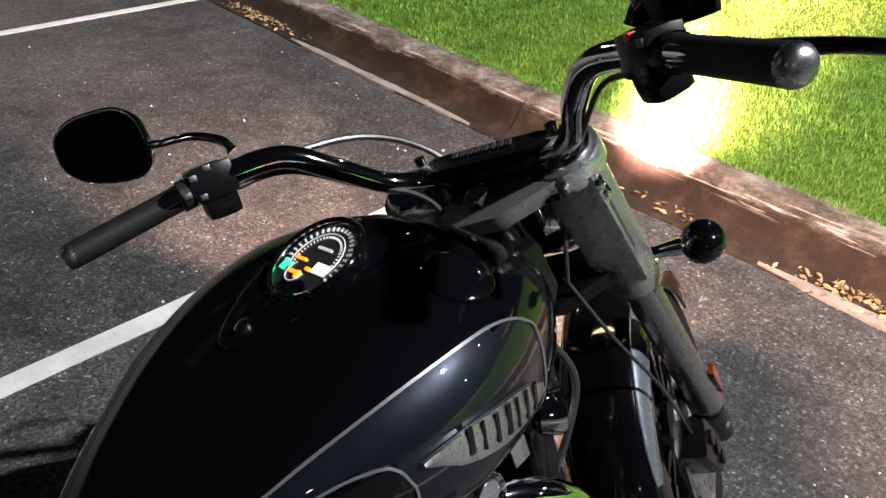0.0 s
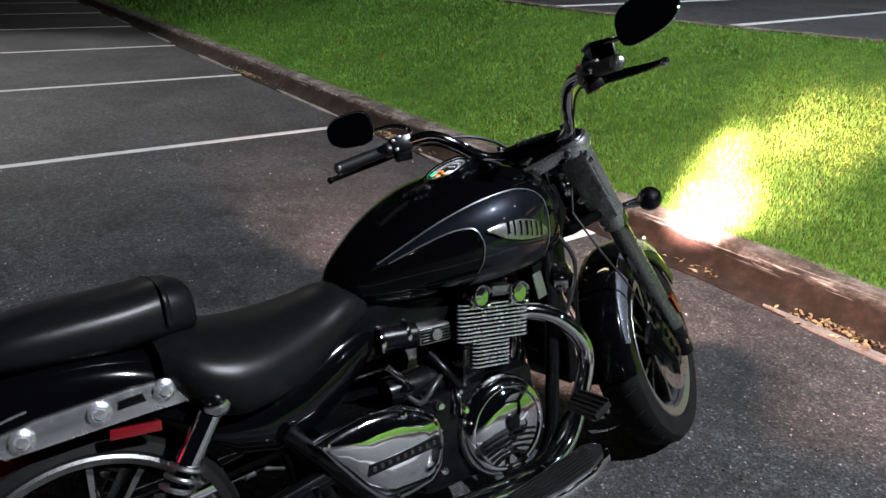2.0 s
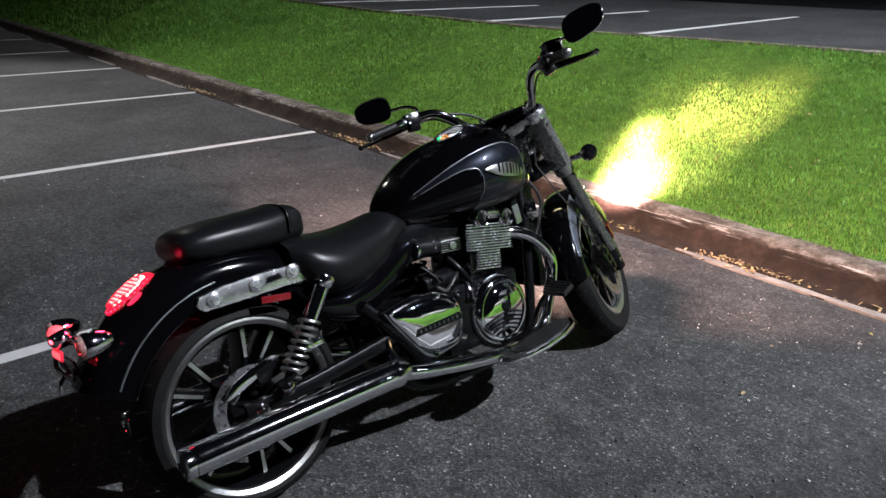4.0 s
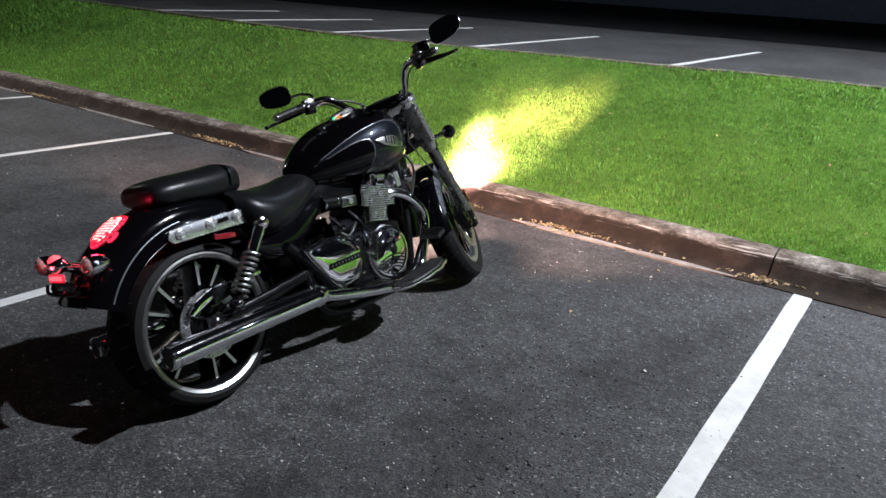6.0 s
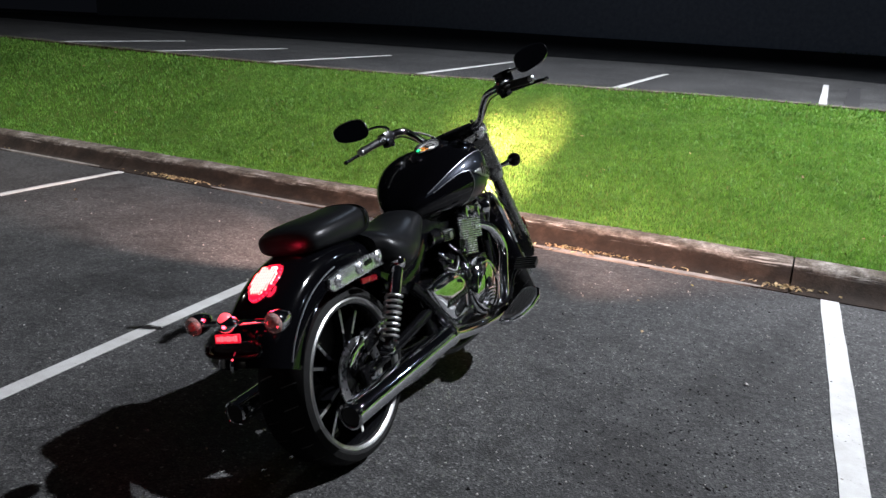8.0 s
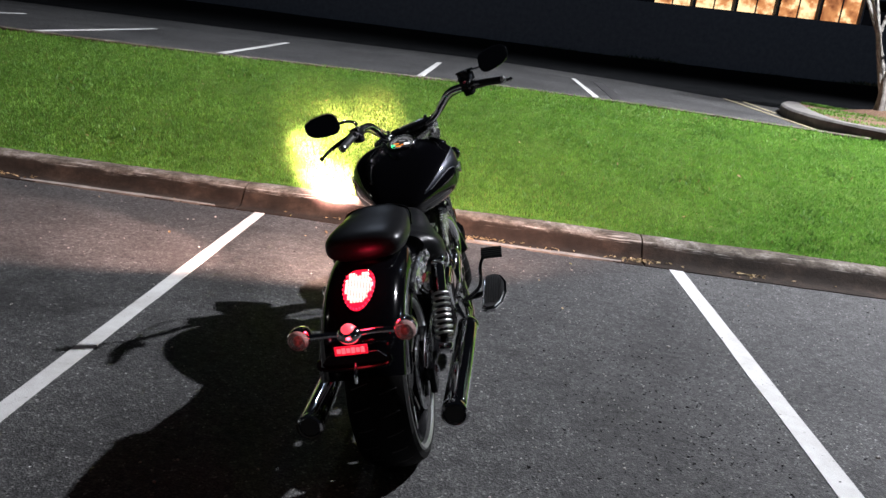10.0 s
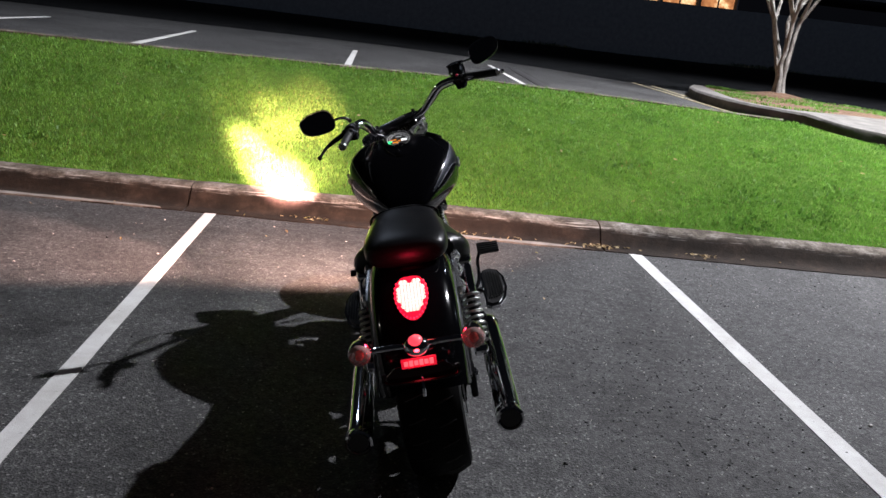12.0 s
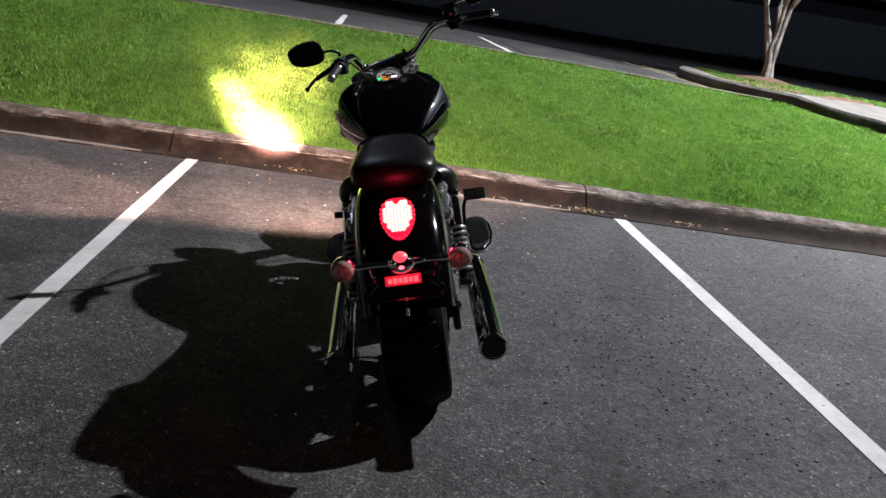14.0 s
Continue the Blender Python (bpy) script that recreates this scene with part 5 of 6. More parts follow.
for s in (1, -1):
    g, outer, inner = [], [], []
    for a in np.linspace(-34, 76, 22):
        k = math.sin(math.pi * (a + 36) / 114) ** 0.5
        t0, t1 = 0.74 - 0.20 * k, 0.80 + 0.15 * k
        g.append([fender_point(FRONT, 0.358, 0.078, 0.070, a, s * (t0 + (t1 - t0) * j / 8), 0.0016) for j in range(9)])
        outer.append(g[-1][0])
        inner.append(g[-1][-1])
    part("flank", steered(rings(g, closed=False)), LIT_FLANK, front_fender, "graphite metallic side flash, lightened for its highlight")
    part("pinstripe", steered(tube(outer, 0.0022, 6, 2)), SILVER, front_fender)
    part("pinstripe", steered(tube(inner, 0.0022, 6, 2)), SILVER, front_fender)
    part("fender_stay", steered(tube([FRONT + Vector((s * 0.084, -0.02, 0.30)), FRONT + Vector((s * 0.10, 0.0, 0.22)), FRONT + Vector((s * 0.105, 0.01, 0.12))], 0.008, 8)), SATIN, front_fender)
    part("fender_bolt", steered(lathe([(0.009, 0), (0.009, 0.006), (0, 0.008)], FRONT + Vector((s * 0.084, 0.06, 0.33)), (s, 0, 0), 12)), CHROME, front_fender)

# handlebar with its clamp, grips, levers, switches and mirrors
bar_line = [(0.392, 0.850, 1.083), (0.328, 0.930, 1.097), (0.266, 1.000, 1.108), (0.208, 1.050, 1.105), (0.170, 1.095, 1.068), (0.135, 1.160, 1.018), (0.085, 1.195, 1.002), (0.0, 1.200, 1.000)]
full = bar_line + [(-u, v, w) for u, v, w in bar_line[-2::-1]]
handlebar = part("handlebar", steered(tube(full, 0.0155, 18, 7)), CHROME, bike, "wide swept-back chrome handlebar")
handlebar.matrix_local = pose(0.016, 1.204, 1.008, 0, 2.3, 0) @ pose(0, -1.2, -1.0)
part("bar_clamp", steered(block((0.185, 0.046, 0.040), (0, 1.202, 1.004), (20, 0, 0), 0.017)), SATIN, handlebar, "black bar clamp with a raised name panel")
for k in range(8):
    part("letter_bar", steered(block((0.008, 0.012, 0.003), (-0.040 + 0.0115 * k, 1.194, 1.0258), (20, 0, 0), 0.001)), ALLOY, handlebar)
for s in (1, -1):
    part("riser", steered(tube([(s * 0.075, 1.195, 0.935), (s * 0.075, 1.200, 0.985)], 0.021, 16, 1)), SATIN, handlebar)
    part("clamp_bolt", steered(lathe([(0.009, 0), (0.009, 0.010), (0, 0.011)], (s * 0.10, 1.205, 1.024), (0, -0.3, 1), 10)), CHROME, handlebar)
    a, b = Vector((s * 0.299, 0.968, 1.103)), Vector((s * 0.392, 0.850, 1.083))
    ahead = (b - a).normalized()
    grip = part("grip", steered(tube([a, a.lerp(b, 0.08), a.lerp(b, 0.12), a.lerp(b, 0.92), b], [0.0195, 0.0195, 0.0165, 0.0165, 0.0170], 20, 2)), GRIP, handlebar, "black rubber grip")
    part("bar_end", steered(lathe([(0.0165, -0.002), (0.0170, 0.002), (0.0164, 0.006), (0.0142, 0.010), (0.0100, 0.013), (0.005, 0.0140), (0.0, 0.0142)], b, ahead, 28)), ENDCAP, grip, "domed satin metal bar end")
    # switch housing and reservoir
    sw = a - ahead * 0.030
    yaw = math.degrees(math.atan2(-ahead.x, ahead.y))
    box = part("switch_box", steered(block((0.046, 0.062, 0.046), tuple(sw), (0, 0, yaw), 0.014)), SATIN, handlebar, "black switch housing")
    part("switch_lobe", steered(block((0.040, 0.046, 0.036), tuple(sw + Vector((s * 0.002, 0.004, -0.028))), (0, 12 * s, yaw), 0.012)), SATIN, box)
    for k, (d, e) in enumerate(((-0.016, 0.016), (0.004, 0.012), (0.018, -0.004), (0.0, -0.014))):
        part("button", steered(block((0.010, 0.010, 0.008), tuple(sw + Vector((-0.003 * s, -0.026, 0.0)) + ahead * d + Vector((0, 0, e))), (0, 0, yaw), 0.002)), REDSWITCH if s > 0 and k == 0 else STEEL, box)
    fore = Vector((ahead.y, -ahead.x, 0)).normalized() * s
    if fore.y < 0:
        fore = -fore
    lv = a + fore * 0.046 + Vector((0, 0, -0.024 if s > 0 else -0.012))
    long = 0.128 if s > 0 else 0.155
    lever = part("lever", steered(tube([lv - ahead * 0.045 + fore * 0.0, lv + fore * 0.034 + ahead * 0.01, lv + fore * 0.058 + ahead * 0.07, lv + fore * 0.062 + ahead * long], [0.010, 0.009, 0.0065, 0.006], 10, flat=1.4)), SATIN, handlebar, "black control lever with a ball end")
    part("lever_ball", steered(ball(0.010, tuple(lv + fore * 0.062 + ahead * (long + 0.005)), seg=12)), SATIN if s < 0 else CHROME, lever)
    part("perch", steered(tube([a - ahead * 0.045, lv - ahead * 0.045], 0.016, 10, 2)), SATIN, lever)
    if s > 0:
        res = part("brake_reservoir", steered(block((0.060, 0.058, 0.046), tuple(sw + fore * 0.045 + Vector((0, 0, 0.032)) - ahead * 0.02), (0, 0, yaw), 0.008)), SATIN, handlebar, "black brake fluid reservoir")
        part("lid", steered(block((0.064, 0.062, 0.008), tuple(sw + fore * 0.045 + Vector((0, 0, 0.058)) - ahead * 0.02), (0, 0, yaw), 0.003)), SATIN, res)
    # mirror on its stem
    base = sw + fore * 0.008 + Vector((0, 0, 0.020)) - ahead * 0.042
    swung = Vector((0.035, -0.035, 0.012)) if s < 0 else Vector((-0.01, -0.02, 0.0))
    stem_end = Vector((s * 0.388, 1.035, 1.158)) + swung
    centre = Vector((s * 0.452, 1.010, 1.178)) + swung
    mirror = part("mirror", steered(tube([base, base.lerp(stem_end, 0.12) + Vector((0, 0, 0.014)), base.lerp(stem_end, 0.5) + Vector((0, 0, 0.016)), stem_end + Vector((0, 0, 0.002)), centre + Vector((-s * 0.03, 0.012, 0))], [0.008, 0.0065, 0.0055, 0.0055, 0.008], 10)), CHROME, handlebar, "oval black rear-view mirror on a chrome stem")
    face = Vector((-s * 0.10, -1, 0.05)).normalized()
    mx = Vector((0, 0, 1)).cross(face).normalized()
    my = face.cross(mx)

    def oval(scale, out):
        ring = []
        for k in range(32):
            t = 2 * math.pi * k / 32
            x = 0.075 * math.copysign(abs(math.cos(t)) ** 0.72, math.cos(t))
            y = 0.046 * math.copysign(abs(math.sin(t)) ** 0.72, math.sin(t)) * (1 - 0.16 * s * math.cos(t) * (1 if mx.x > 0 else -1))
            ring.append(centre + scale * (mx * x + my * (y + 0.10 * s * x)) + face * out)
        return ring

    part("shell", steered(rings([oval(0.35, -0.030), oval(0.75, -0.022), oval(0.96, -0.008), oval(1.0, 0.002), oval(0.985, 0.005)])), BLACK, mirror)
    part("glass", steered(rings([oval(0.95, 0.004), oval(0.95, 0.0062)])), MIRROR, mirror)
    part("rim", steered(tube([*oval(0.99, 0.004), oval(0.99, 0.004)[0]], 0.0028, 6, 1)), CHROME, mirror)
# cables
for pts, r in (([(-0.315, 0.965, 1.085), (-0.24, 1.10, 1.10), (-0.17, 1.20, 1.085), (-0.10, 1.25, 1.03), (-0.05, 1.26, 0.94), (-0.03, 1.20, 0.84)], 0.0050),
               ([(-0.285, 0.985, 1.085), (-0.22, 1.06, 1.085), (-0.16, 1.13, 1.03), (-0.09, 1.17, 0.98), (-0.05, 1.16, 0.90)], 0.0040),
               ([(0.275, 1.000, 1.088), (0.215, 1.062, 1.082), (0.172, 1.112, 1.040), (0.125, 1.190, 0.985), (0.080, 1.235, 0.93), (0.05, 1.23, 0.80)], 0.0034)):
    part("cable", steered(tube(pts, r, 8)), HOSE, handlebar)
part("cable", tube([(0.07, 1.17, 0.80), (0.10, 1.22, 0.70), (0.09, 1.21, 0.60), (0.08, 1.15, 0.50)], 0.006, 8), HOSE, bike)
part("horn", lathe([(0.0, -0.03), (0.038, -0.025), (0.042, 0.0), (0.040, 0.012), (0.030, 0.008), (0.0, 0.004)], (0.085, 1.185, 0.655), (0.6, 0.8, 0), 24), CHROME, bike)
part("neck", tube([(0, 1.02, 0.86), (0, 1.12, 0.87), (0, 1.19, 0.86)], 0.038, 14), SATIN, bike)
part("headstock_cover", block((0.13, 0.13, 0.26), (0, 1.165, 0.77), (0, 0, 0), 0.03), SATIN, bike, "black headstock cover")
for s in (1, -1):
    part("neck_cover", plate([(1.10, 0.90), (1.20, 0.91), (1.235, 0.83), (1.20, 0.74), (1.12, 0.72), (1.08, 0.80)], s * 0.02, "x", s * 0.055, 0.008), SATIN, bike)
    for v, w in ((1.155, 0.865), (1.165, 0.835), (1.17, 0.79)):
        part("bolt", lathe([(0.010, 0), (0.010, 0.008), (0.005, 0.010), (0, 0.010)], (s * 0.075, v, w), (s, 0, 0), 10), CHROME, bike)

# the motorcycle's own lights
B = bike.matrix_world
lens_at = B @ TURNED @ (lamp_at + lamp_ahead * 0.09)
axis_at = B @ TURNED @ (lamp_at + lamp_ahead * 1.0)
lamp("headlamp_low_beam", "SPOT", lens_at, (-2.64, 0.68, 0.16), 58000, (1.0, 0.56, 0.52), 0.07, 14, 1.0)
lamp("headlamp_side_beam", "SPOT", lens_at, (-2.92, 1.02, 0.22), 9000, (1.0, 0.52, 0.47), 0.07, 9.5, 1.0)
lamp("headlamp_far_beam", "SPOT", lens_at, (-3.05, 1.42, 0.31), 56000, (1.0, 0.54, 0.48), 0.07, 6.8, 1.0)
lamp("headlamp_streak", "SPOT", lens_at, (-2.92, 1.98, 0.43), 23000, (1.0, 0.45, 0.42), 0.07, 8.5, 1.0)
lamp("headlamp_streak_tip", "SPOT", lens_at, (-2.58, 2.30, 0.49), 12000, (1.0, 0.44, 0.40), 0.07, 11, 1.0)
lamp("headlamp_halo", "SPOT", lens_at, (-2.72, 1.30, 0.28), 4800, (1.0, 0.53, 0.48), 0.07, 25, 1.0)
lamp("headlamp_fan", "SPOT", lens_at, (-1.62, 2.25, 0.22), 70, (1.0, 0.60, 0.48), 0.03, 44, 0.5)
lamp("headlamp_spill", "SPOT", lens_at, axis_at, 710, (1.0, 0.62, 0.50), 0.06, 146, 0.35)
lamp("headlamp_side_spill", "SPOT", lens_at, (-3.7, -1.0, 0), 1150, (1.0, 0.62, 0.52), 0.03, 34, 0.6)
lamp("tail_lamp_light", "POINT", B @ (tail_at + tail_out * 0.07), (0, 0, 0), 1.3, (1.0, 0.02, 0.06), 0.03)
lamp("plate_lamp_light", "POINT", B @ Vector((0, -0.54, 0.628)), (0, 0, 0), 0.25, (1.0, 0.04, 0.06), 0.02)


# ---------------------------------------------------------------- far side
def ring_kerb(name, outline, mat, wide=0.18, tall=0.15):
    pts = spline([(x, y, 0) for x, y in outline], 6)
    sections = []
    for i, p in enumerate(pts):
        ahead = (pts[min(i + 1, len(pts) - 1)] - pts[max(i - 1, 0)]).normalized()
        side = Vector((-ahead.y, ahead.x, 0))
        z = lot_height(p.x, p.y)
        sections.append([p + side * d * wide + Vector((0, 0, z + h)) for d, h in ((0, -0.05), (0, tall * 0.75), (0.15, tall), (0.85, tall), (1, tall * 0.8), (1, -0.05))])
    return tagged(part(name, rings(sections), mat), "pale concrete kerb round a planted island", "kerb", kind="structure")


ring_kerb("lawn_edging", [(x, far_edge(x) + 0.06) for x in (2.75, 2.4, 2.1, 1.65, 1.0, 0.4, 0, -1.4, -2.3, -3.6, -5.4, -8, -12, -16)], CONCRETE, 0.10, 0.05)
# sheet laid where the lamplight ends, the darkness put into its colour
unlit_line = spline([(-30.62, 10.48, 0), (-16.64, 11.19, 0), (-6.73, 13.19, 0), (-2.07, 14.13, 0), (0.71, 12.67, 0), (1.99, 11.13, 0), (2.85, 9.88, 0), (3.45, 8.9, 0), (4.12, 8.64, 0), (4.96, 7.88, 0), (5.81, 6.92, 0), (6.47, 5.75, 0), (7.53, 4.61, 0), (9.27, 3.69, 0), (13.81, 3.12, 0), (39.8, 4.04, 0)], 8)
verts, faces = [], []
for p in unlit_line:
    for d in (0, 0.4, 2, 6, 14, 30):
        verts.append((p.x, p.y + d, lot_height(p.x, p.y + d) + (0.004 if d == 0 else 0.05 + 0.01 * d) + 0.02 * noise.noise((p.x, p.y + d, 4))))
for i in range(len(unlit_line) - 1):
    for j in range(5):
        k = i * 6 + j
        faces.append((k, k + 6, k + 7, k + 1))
far_unlit = raw("unlit_ground_sheet", verts, faces, UNLIT_GROUND)
far_unlit.data.shade_smooth()
tagged(far_unlit, "near-black sheet standing for the unlit ground beyond the far car park", "planting bed", kind="structure")
OUTER = [(3.6, 8.7), (3.2, 7.8), (2.85, 6.6), (2.66, 5.65), (2.6, 4.6), (2.75, 3.95), (2.98, 3.55), (3.28, 3.2), (3.74, 2.98), (4.4, 2.62), (6.1, 2.5)]
INNER = [(4.0, 9.2), (3.7, 8.2), (3.35, 6.9), (3.12, 5.9), (3.0, 4.95), (3.2, 4.45), (3.5, 4.4), (3.93, 4.42), (4.4, 4.4), (5.2, 4.1), (6.8, 3.4)]
CREST = [(4.4, 9.3), (4.5, 8.9), (4.9, 8.7), (5.3, 8.5), (5.6, 8.0), (5.8, 7.5), (5.9, 7.0), (6.0, 6.4), (6.1, 5.8), (6.6, 5.2), (7.8, 4.6)]
outer, inner, crest = (spline([(x, y, 0) for x, y in line], 6) for line in (OUTER, INNER, CREST))
walk_rows = []
for p, q in zip(outer, inner):
    z, w = lot_height(p.x, p.y), lot_height(q.x, q.y)
    walk_rows.append([(p.x, p.y, z - 0.1), (p.x, p.y, z + 0.12), (p.x + 0.03, p.y, z + 0.145), (q.x, q.y, w + 0.125), (q.x, q.y, w - 0.1)])
tagged(part("island_kerb", rings(walk_rows), WALK), "broad weathered concrete kerb round a planted island", "kerb", kind="structure")
verts, faces = [], []
n = len(inner)


def island_height(p, q, t):
    """A low mound from the kerb to its crest, falling away behind."""
    return (lot_height(p.x, p.y) + 0.12) * (1 - t) + (lot_height(q.x, q.y) + 0.10) * t - 0.35 * max(0, t - 1)


for k in range(9):
    for p, c in zip(inner, crest):
        q = p.lerp(c, k / 5)
        verts.append((q.x, q.y, island_height(p, c, k / 5)))
for k in range(8):
    for i in range(n - 1):
        faces.append((k * n + i, k * n + i + 1, (k + 1) * n + i + 1, (k + 1) * n + i))
island = raw("island", verts, faces, MULCH)
tagged(island, "grassy planted island in the car park", "lawn", kind="structure")
r = np.random.default_rng(9)
spots = []
for _ in range(11000):
    t = r.uniform(0, 1.25)
    a = r.uniform(0, n - 1.001)
    p = inner[int(a)].lerp(inner[int(a) + 1], a % 1)
    c = crest[int(a)].lerp(crest[int(a) + 1], a % 1)
    q = p.lerp(c, t)
    if noise.noise((q.x * 1.2, q.y * 1.2, 2)) > -0.02:
        spots.append((q.x, q.y, island_height(p, c, t) - 0.01))
tagged(blades("island_grass", np.array(spots), 0.05, 0.012, r), "thin grass on the planted island", "grass", kind="stuff")

TREE = Vector((4.94, 8.1, 0.93))
mulch_ring = []
for k in range(6):
    rad = max(0.04, 0.62 * (1 - k / 5))
    mulch_ring.append([TREE + Vector((rad * math.cos(a) * (1 + 0.16 * math.sin(3 * a) + 0.1 * math.sin(5 * a + 1)), rad * math.sin(a) * 0.9, -0.10 + 0.13 * (k / 5) ** 0.7)) for a in (2 * math.pi * i / 24 for i in range(24))])
tagged(part("mulch_bed", rings(mulch_ring), MULCH), "brown mulch bed round the tree", "mulch", kind="stuff")
tree = tagged(new("tree"), "pale-barked tree with several twisting trunks", "tree")
tree.location = TREE
tr = random.Random(12)
trunk = bmesh.new()
limbs = []
SLANT = Vector((-0.12, 0.05, 0))
for k in range(5):
    a = 2 * math.pi * k / 5 + 0.4
    lean = tr.uniform(0.10, 0.17)
    pts = [Vector((0.085 * math.cos(a), 0.085 * math.sin(a), -0.08))]
    for j in range(1, 6):
        out = 0.055 + lean * (j / 5) ** 2.2 * 1.3
        pts.append(Vector((math.cos(a + 0.12 * j) * out + tr.uniform(-0.02, 0.02), math.sin(a + 0.12 * j) * out + tr.uniform(-0.02, 0.02), 0.24 * j)) + SLANT * (j / 5))
    tube(pts, [0.050, 0.043, 0.040, 0.037, 0.036, 0.034], 10, 4, trunk)
    for _ in range(3):
        b = a + tr.uniform(-0.9, 0.9)
        q = pts[-1]
        e = [q, q + Vector((math.cos(b) * 0.12, math.sin(b) * 0.12, 0.22)), q + Vector((math.cos(b) * 0.30, math.sin(b) * 0.30, 0.55)), q + Vector((math.cos(b) * 0.65, math.sin(b) * 0.65, 1.15))]
        tube(e, [0.034, 0.028, 0.022, 0.012], 8, 4, trunk)
        limbs += [e[-1], e[-1] + Vector((math.cos(b) * 0.3, math.sin(b) * 0.3, 0.5))]
part("trunk", trunk, BARK, tree)
leaf_spots = np.array([tuple(q + Vector((r.normal(0, 0.35), r.normal(0, 0.35), r.normal(0.45, 0.3)))) for q in limbs for _ in range(110)])
crown = blades("crown", leaf_spots, 0.07, 0.035, r)
crown.data.materials.clear()
crown.data.materials.append(FOLIAGE)
crown.parent = tree

# dark planting and a building with lit windows behind it
hedge_rng = np.random.default_rng(3)
pts = []
for _ in range(42000):
    x = hedge_rng.uniform(-70, 70)
    top = 0.45 + 0.12 * math.sin(x * 0.35) + 0.10 * math.sin(x * 0.9 + 1)
    pts.append((x, 44 + hedge_rng.normal(0, 1.2), 0.3 + hedge_rng.uniform(0, 1) * top))
hedge = blades("hedge", np.array(pts), 0.36, 0.20, hedge_rng)
hedge.data.materials.clear()
hedge.data.materials.append(FOLIAGE)
tagged(hedge, "dark unlit planting behind the car park", "hedge", kind="stuff")
building = tagged(new("building"), "dark building with a row of warm lit windows", "building")
part("wall", block((150, 10, 5.3), (0, 62, 2.65), bevel=0), BRICK, building, smooth=False)
part("upper_wall", block((150, 9.8, 2.0), (0, 62, 8.2), bevel=0), BRICK, building, smooth=False)
part("roof", block((151, 11, 0.4), (0, 62, 9.4), bevel=0), BRICK, building, smooth=False)
for k in range(5):
    x = 10.6 + 3.2 * k
    pane = part("window", block((2.7, 0.1, 2.3), (x, 57.4, 6.5), bevel=0), WINDOW, building, "warm lit window", smooth=False)
    part("pier", block((0.12, 9.6, 2.6), (x + 1.6, 62, 5.9), bevel=0), BRICK, building, smooth=False)
    part("mullion", block((0.08, 0.2, 2.3), (x, 57.3, 5.9), bevel=0), BRICK, pane, smooth=False)


# ---------------------------------------------------------------- litter on the ground
def leaves(name, spots, size, label):
    rr = random.Random(name)
    verts, faces = [], []
    for x, y, z in spots:
        m = pose(x, y, z + 0.004, rr.uniform(-35, 35), rr.uniform(-35, 35), rr.uniform(0, 360))
        s = size * rr.uniform(0.5, 1.3)
        base = len(verts)
        for a, b, c in ((0, -0.5, 0.0), (0.22, -0.2, 0.08), (0.25, 0.15, 0.10), (0, 0.55, 0.02), (-0.25, 0.15, 0.10), (-0.22, -0.2, 0.08), (0, 0.0, 0.0)):
            verts.append(m @ Vector((a * s, b * s, c * s + 0.004)))
        faces += [(base + 6, base + i, base + (i + 1) % 6) for i in range(6)]
    ob = raw(name, verts, faces, LEAF)
    return tagged(ob, label, "leaves", kind="stuff")


lr = random.Random(5)
spots = []
for x0, wide, count in ((-1.52, 0.30, 150), (-0.95, 0.3, 10), (-0.22, 0.17, 100), (0.56, 0.14, 30), (-5.4, 0.4, 190), (-2.3, 0.25, 25), (-9.0, 0.5, 120), (3.2, 0.4, 40)):
    for _ in range(count):
        x = x0 + lr.gauss(0, wide * 0.5)
        spots.append((x, foot(x) + 0.085 + lr.gauss(0, 0.035), 0.009))
for _ in range(30):
    x = lr.uniform(-9, 3)
    spots.append((x, foot(x) + lr.uniform(0.0, 0.2), 0.006))
for _ in range(14):
    x = lr.uniform(-7, 3)
    spots.append((x, foot(x) - abs(lr.gauss(0, 1.3)), 0.002))
leaves("fallen_leaves", spots, 0.029, "small dry brown leaves gathered in the gutter")
spots = []
for _ in range(150):
    x = lr.uniform(-9, 6)
    y = foot(x) + lr.uniform(0.5, 6)
    if y < far_edge(x) - 0.2:
        spots.append((x, y, lawn_height(x, y) + 0.035))
leaves("lawn_leaves", spots, 0.035, "scattered small pale leaves lying on the lawn")
wr = np.random.default_rng(21)
spots = []
for cx, cy in ((1.35, 1.1), (1.75, 0.75), (1.1, 0.55), (2.3, 1.3), (0.4, 1.6), (-0.6, 2.4), (2.9, 0.9), (-4.6, 0.9), (-5.4, 1.8), (-6.8, 1.2), (-4.1, 2.6), (1.9, 2.2), (-7.6, 2.6), (0.9, 3.1)):
    for _ in range(90):
        x, y = cx + wr.normal(0, 0.13), cy + wr.normal(0, 0.10)
        spots.append((x, y, lawn_height(x, y) + 0.012))
clover = blades("clover", np.array(spots), 0.034, 0.015, wr)
clover.data.materials.clear()
clover.data.materials.append(CLOVER)
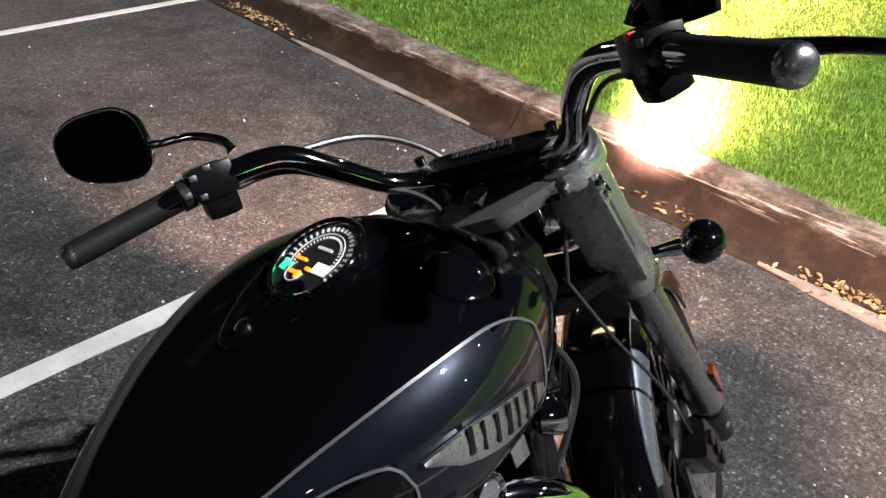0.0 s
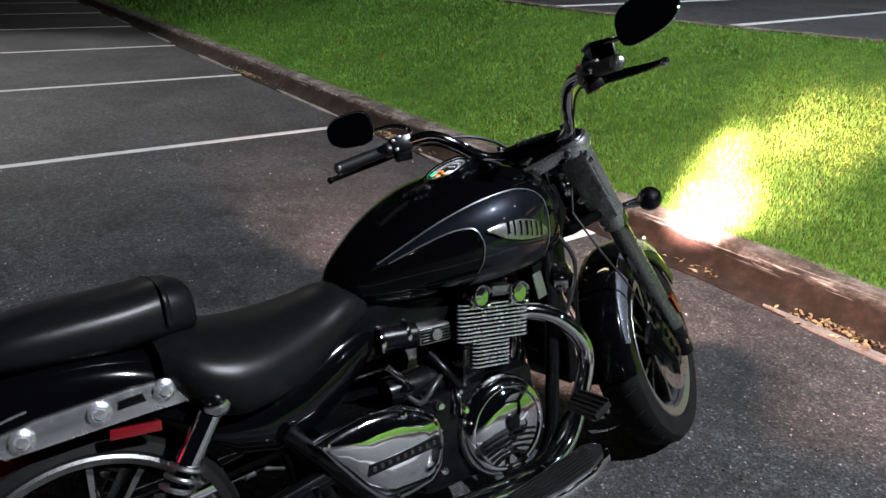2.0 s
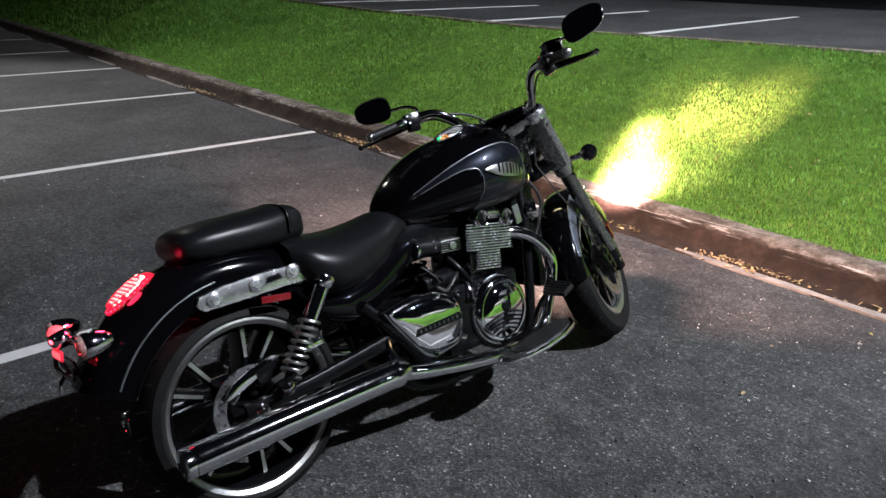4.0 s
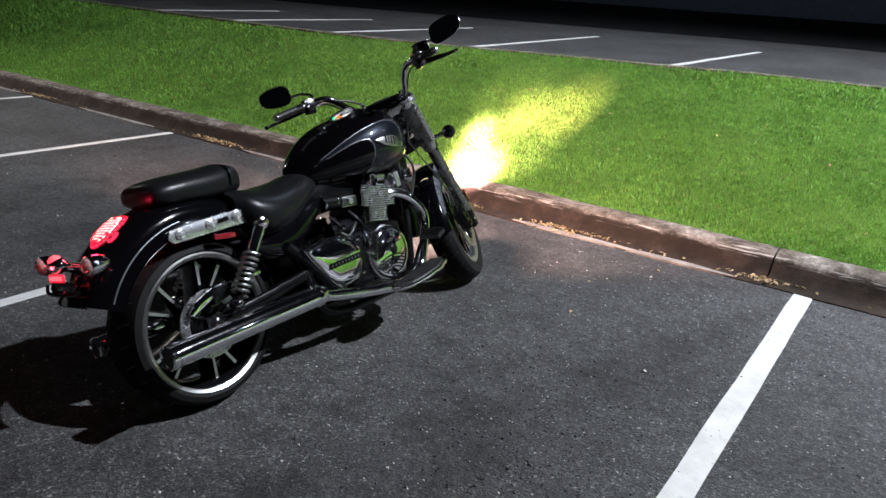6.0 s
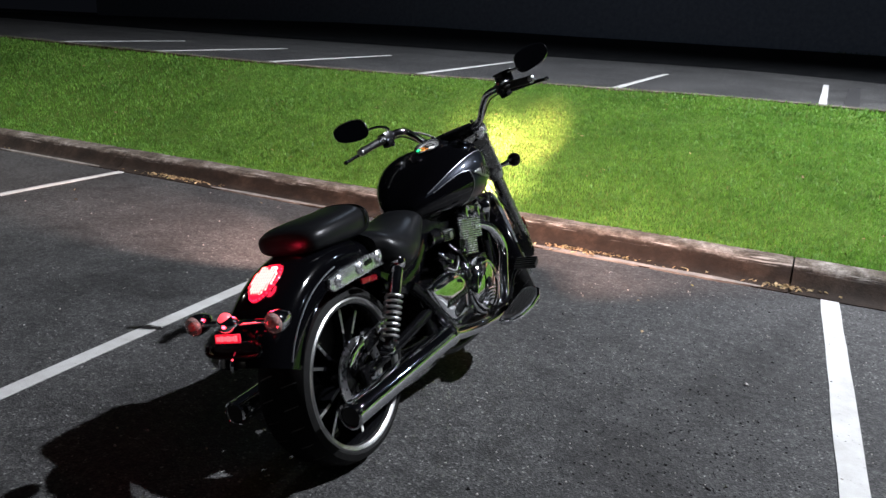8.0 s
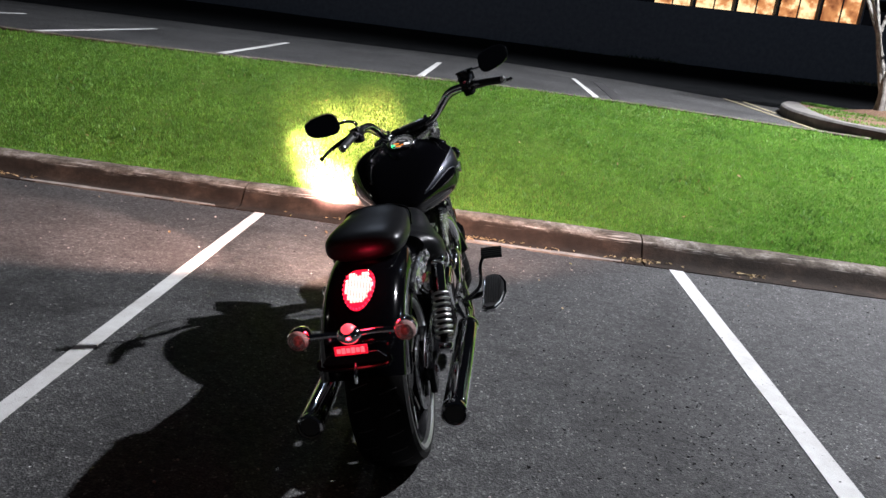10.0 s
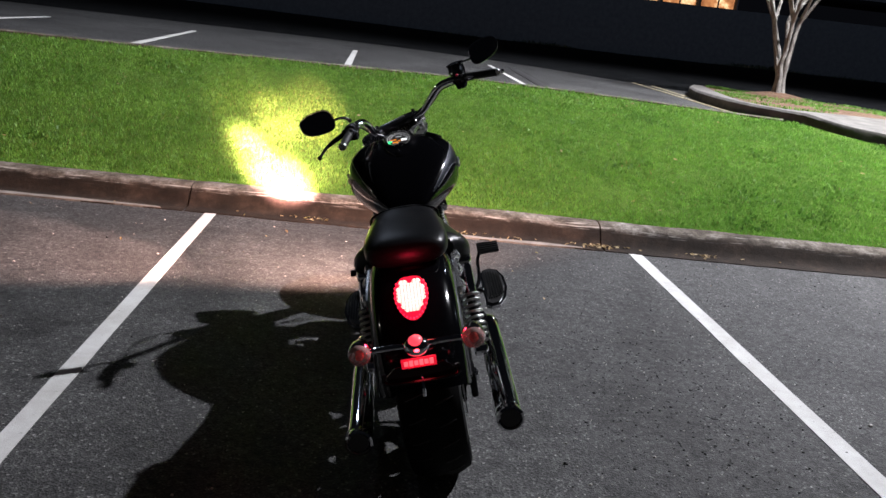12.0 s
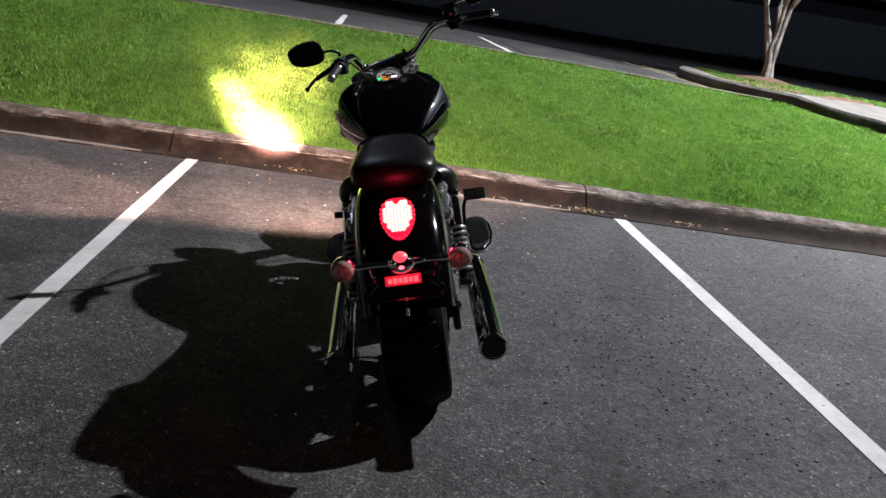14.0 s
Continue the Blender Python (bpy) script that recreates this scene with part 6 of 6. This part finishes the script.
tagged(clover, "low dark green clover patches in the lawn", "clover", kind="stuff")


def crumbs(spots, rr):
    """Small flattened stones lying at (x, y, radius)."""
    verts, faces = [], []
    for x, y, d in spots:
        base, turn, n = len(verts), rr.uniform(0, 6.28), 5
        for h, k in ((0.0, 0.8), (0.45, 1.0), (0.85, 0.55)):
            for q in range(n):
                a = turn + 2 * math.pi * q / n
                r = d * k * rr.uniform(0.7, 1.15)
                verts.append((x + r * math.cos(a), y + r * 0.8 * math.sin(a), h * d))
        for h in range(2):
            for q in range(n):
                a, b = base + h * n + q, base + h * n + (q + 1) % n
                faces.append((a, b, b + n, a + n))
        faces.append(tuple(base + 2 * n + q for q in range(n)))
    return verts, faces


spots = [(lr.uniform(-6, 2.8), lr.uniform(-5.2, 0), 0.0024 * (1 + lr.random() ** 5 * 2.2)) for _ in range(1300)]
spots += [(lr.uniform(-1.3, 2.7), lr.uniform(-4.6, -0.2), 0.0030 * (1 + lr.random() ** 4)) for _ in range(1300)]
spots += [(-0.322, -1.458, 0.012), (-0.754, -0.905, 0.009), (0.336, -2.33, 0.012)]
tagged(raw("loose_grit", *crumbs(spots, lr), PEBBLE), "loose pale grit on the asphalt", "grit", kind="stuff")
spots = [(lr.uniform(-6, 2.8), lr.uniform(-5.2, 0), 0.0028 * (1 + lr.random() ** 5 * 2.0)) for _ in range(500)]
spots += [(0.03 + 0.022 * -y + lr.uniform(-0.04, 0.04), y, lr.uniform(0.004, 0.008)) for y in (lr.uniform(-3.4, -0.2) for _ in range(14))]
spots += [(lr.uniform(-1.3, 2.7), lr.uniform(-4.6, -0.2), 0.0032 * (1 + lr.random() ** 4)) for _ in range(1300)]
spots += [(lr.gauss(-0.45, 0.22), lr.gauss(-2.2, 0.45), 0.0036 * (1 + lr.random() ** 3)) for _ in range(420)]
spots += [(-1.067, -2.765, 0.010), (-0.974, -1.725, 0.008), (-0.52, -2.29, 0.009)]
tagged(raw("dark_grit", *crumbs(spots, lr), TAR), "small dark crumbs lying on the asphalt", "grit", kind="stuff")
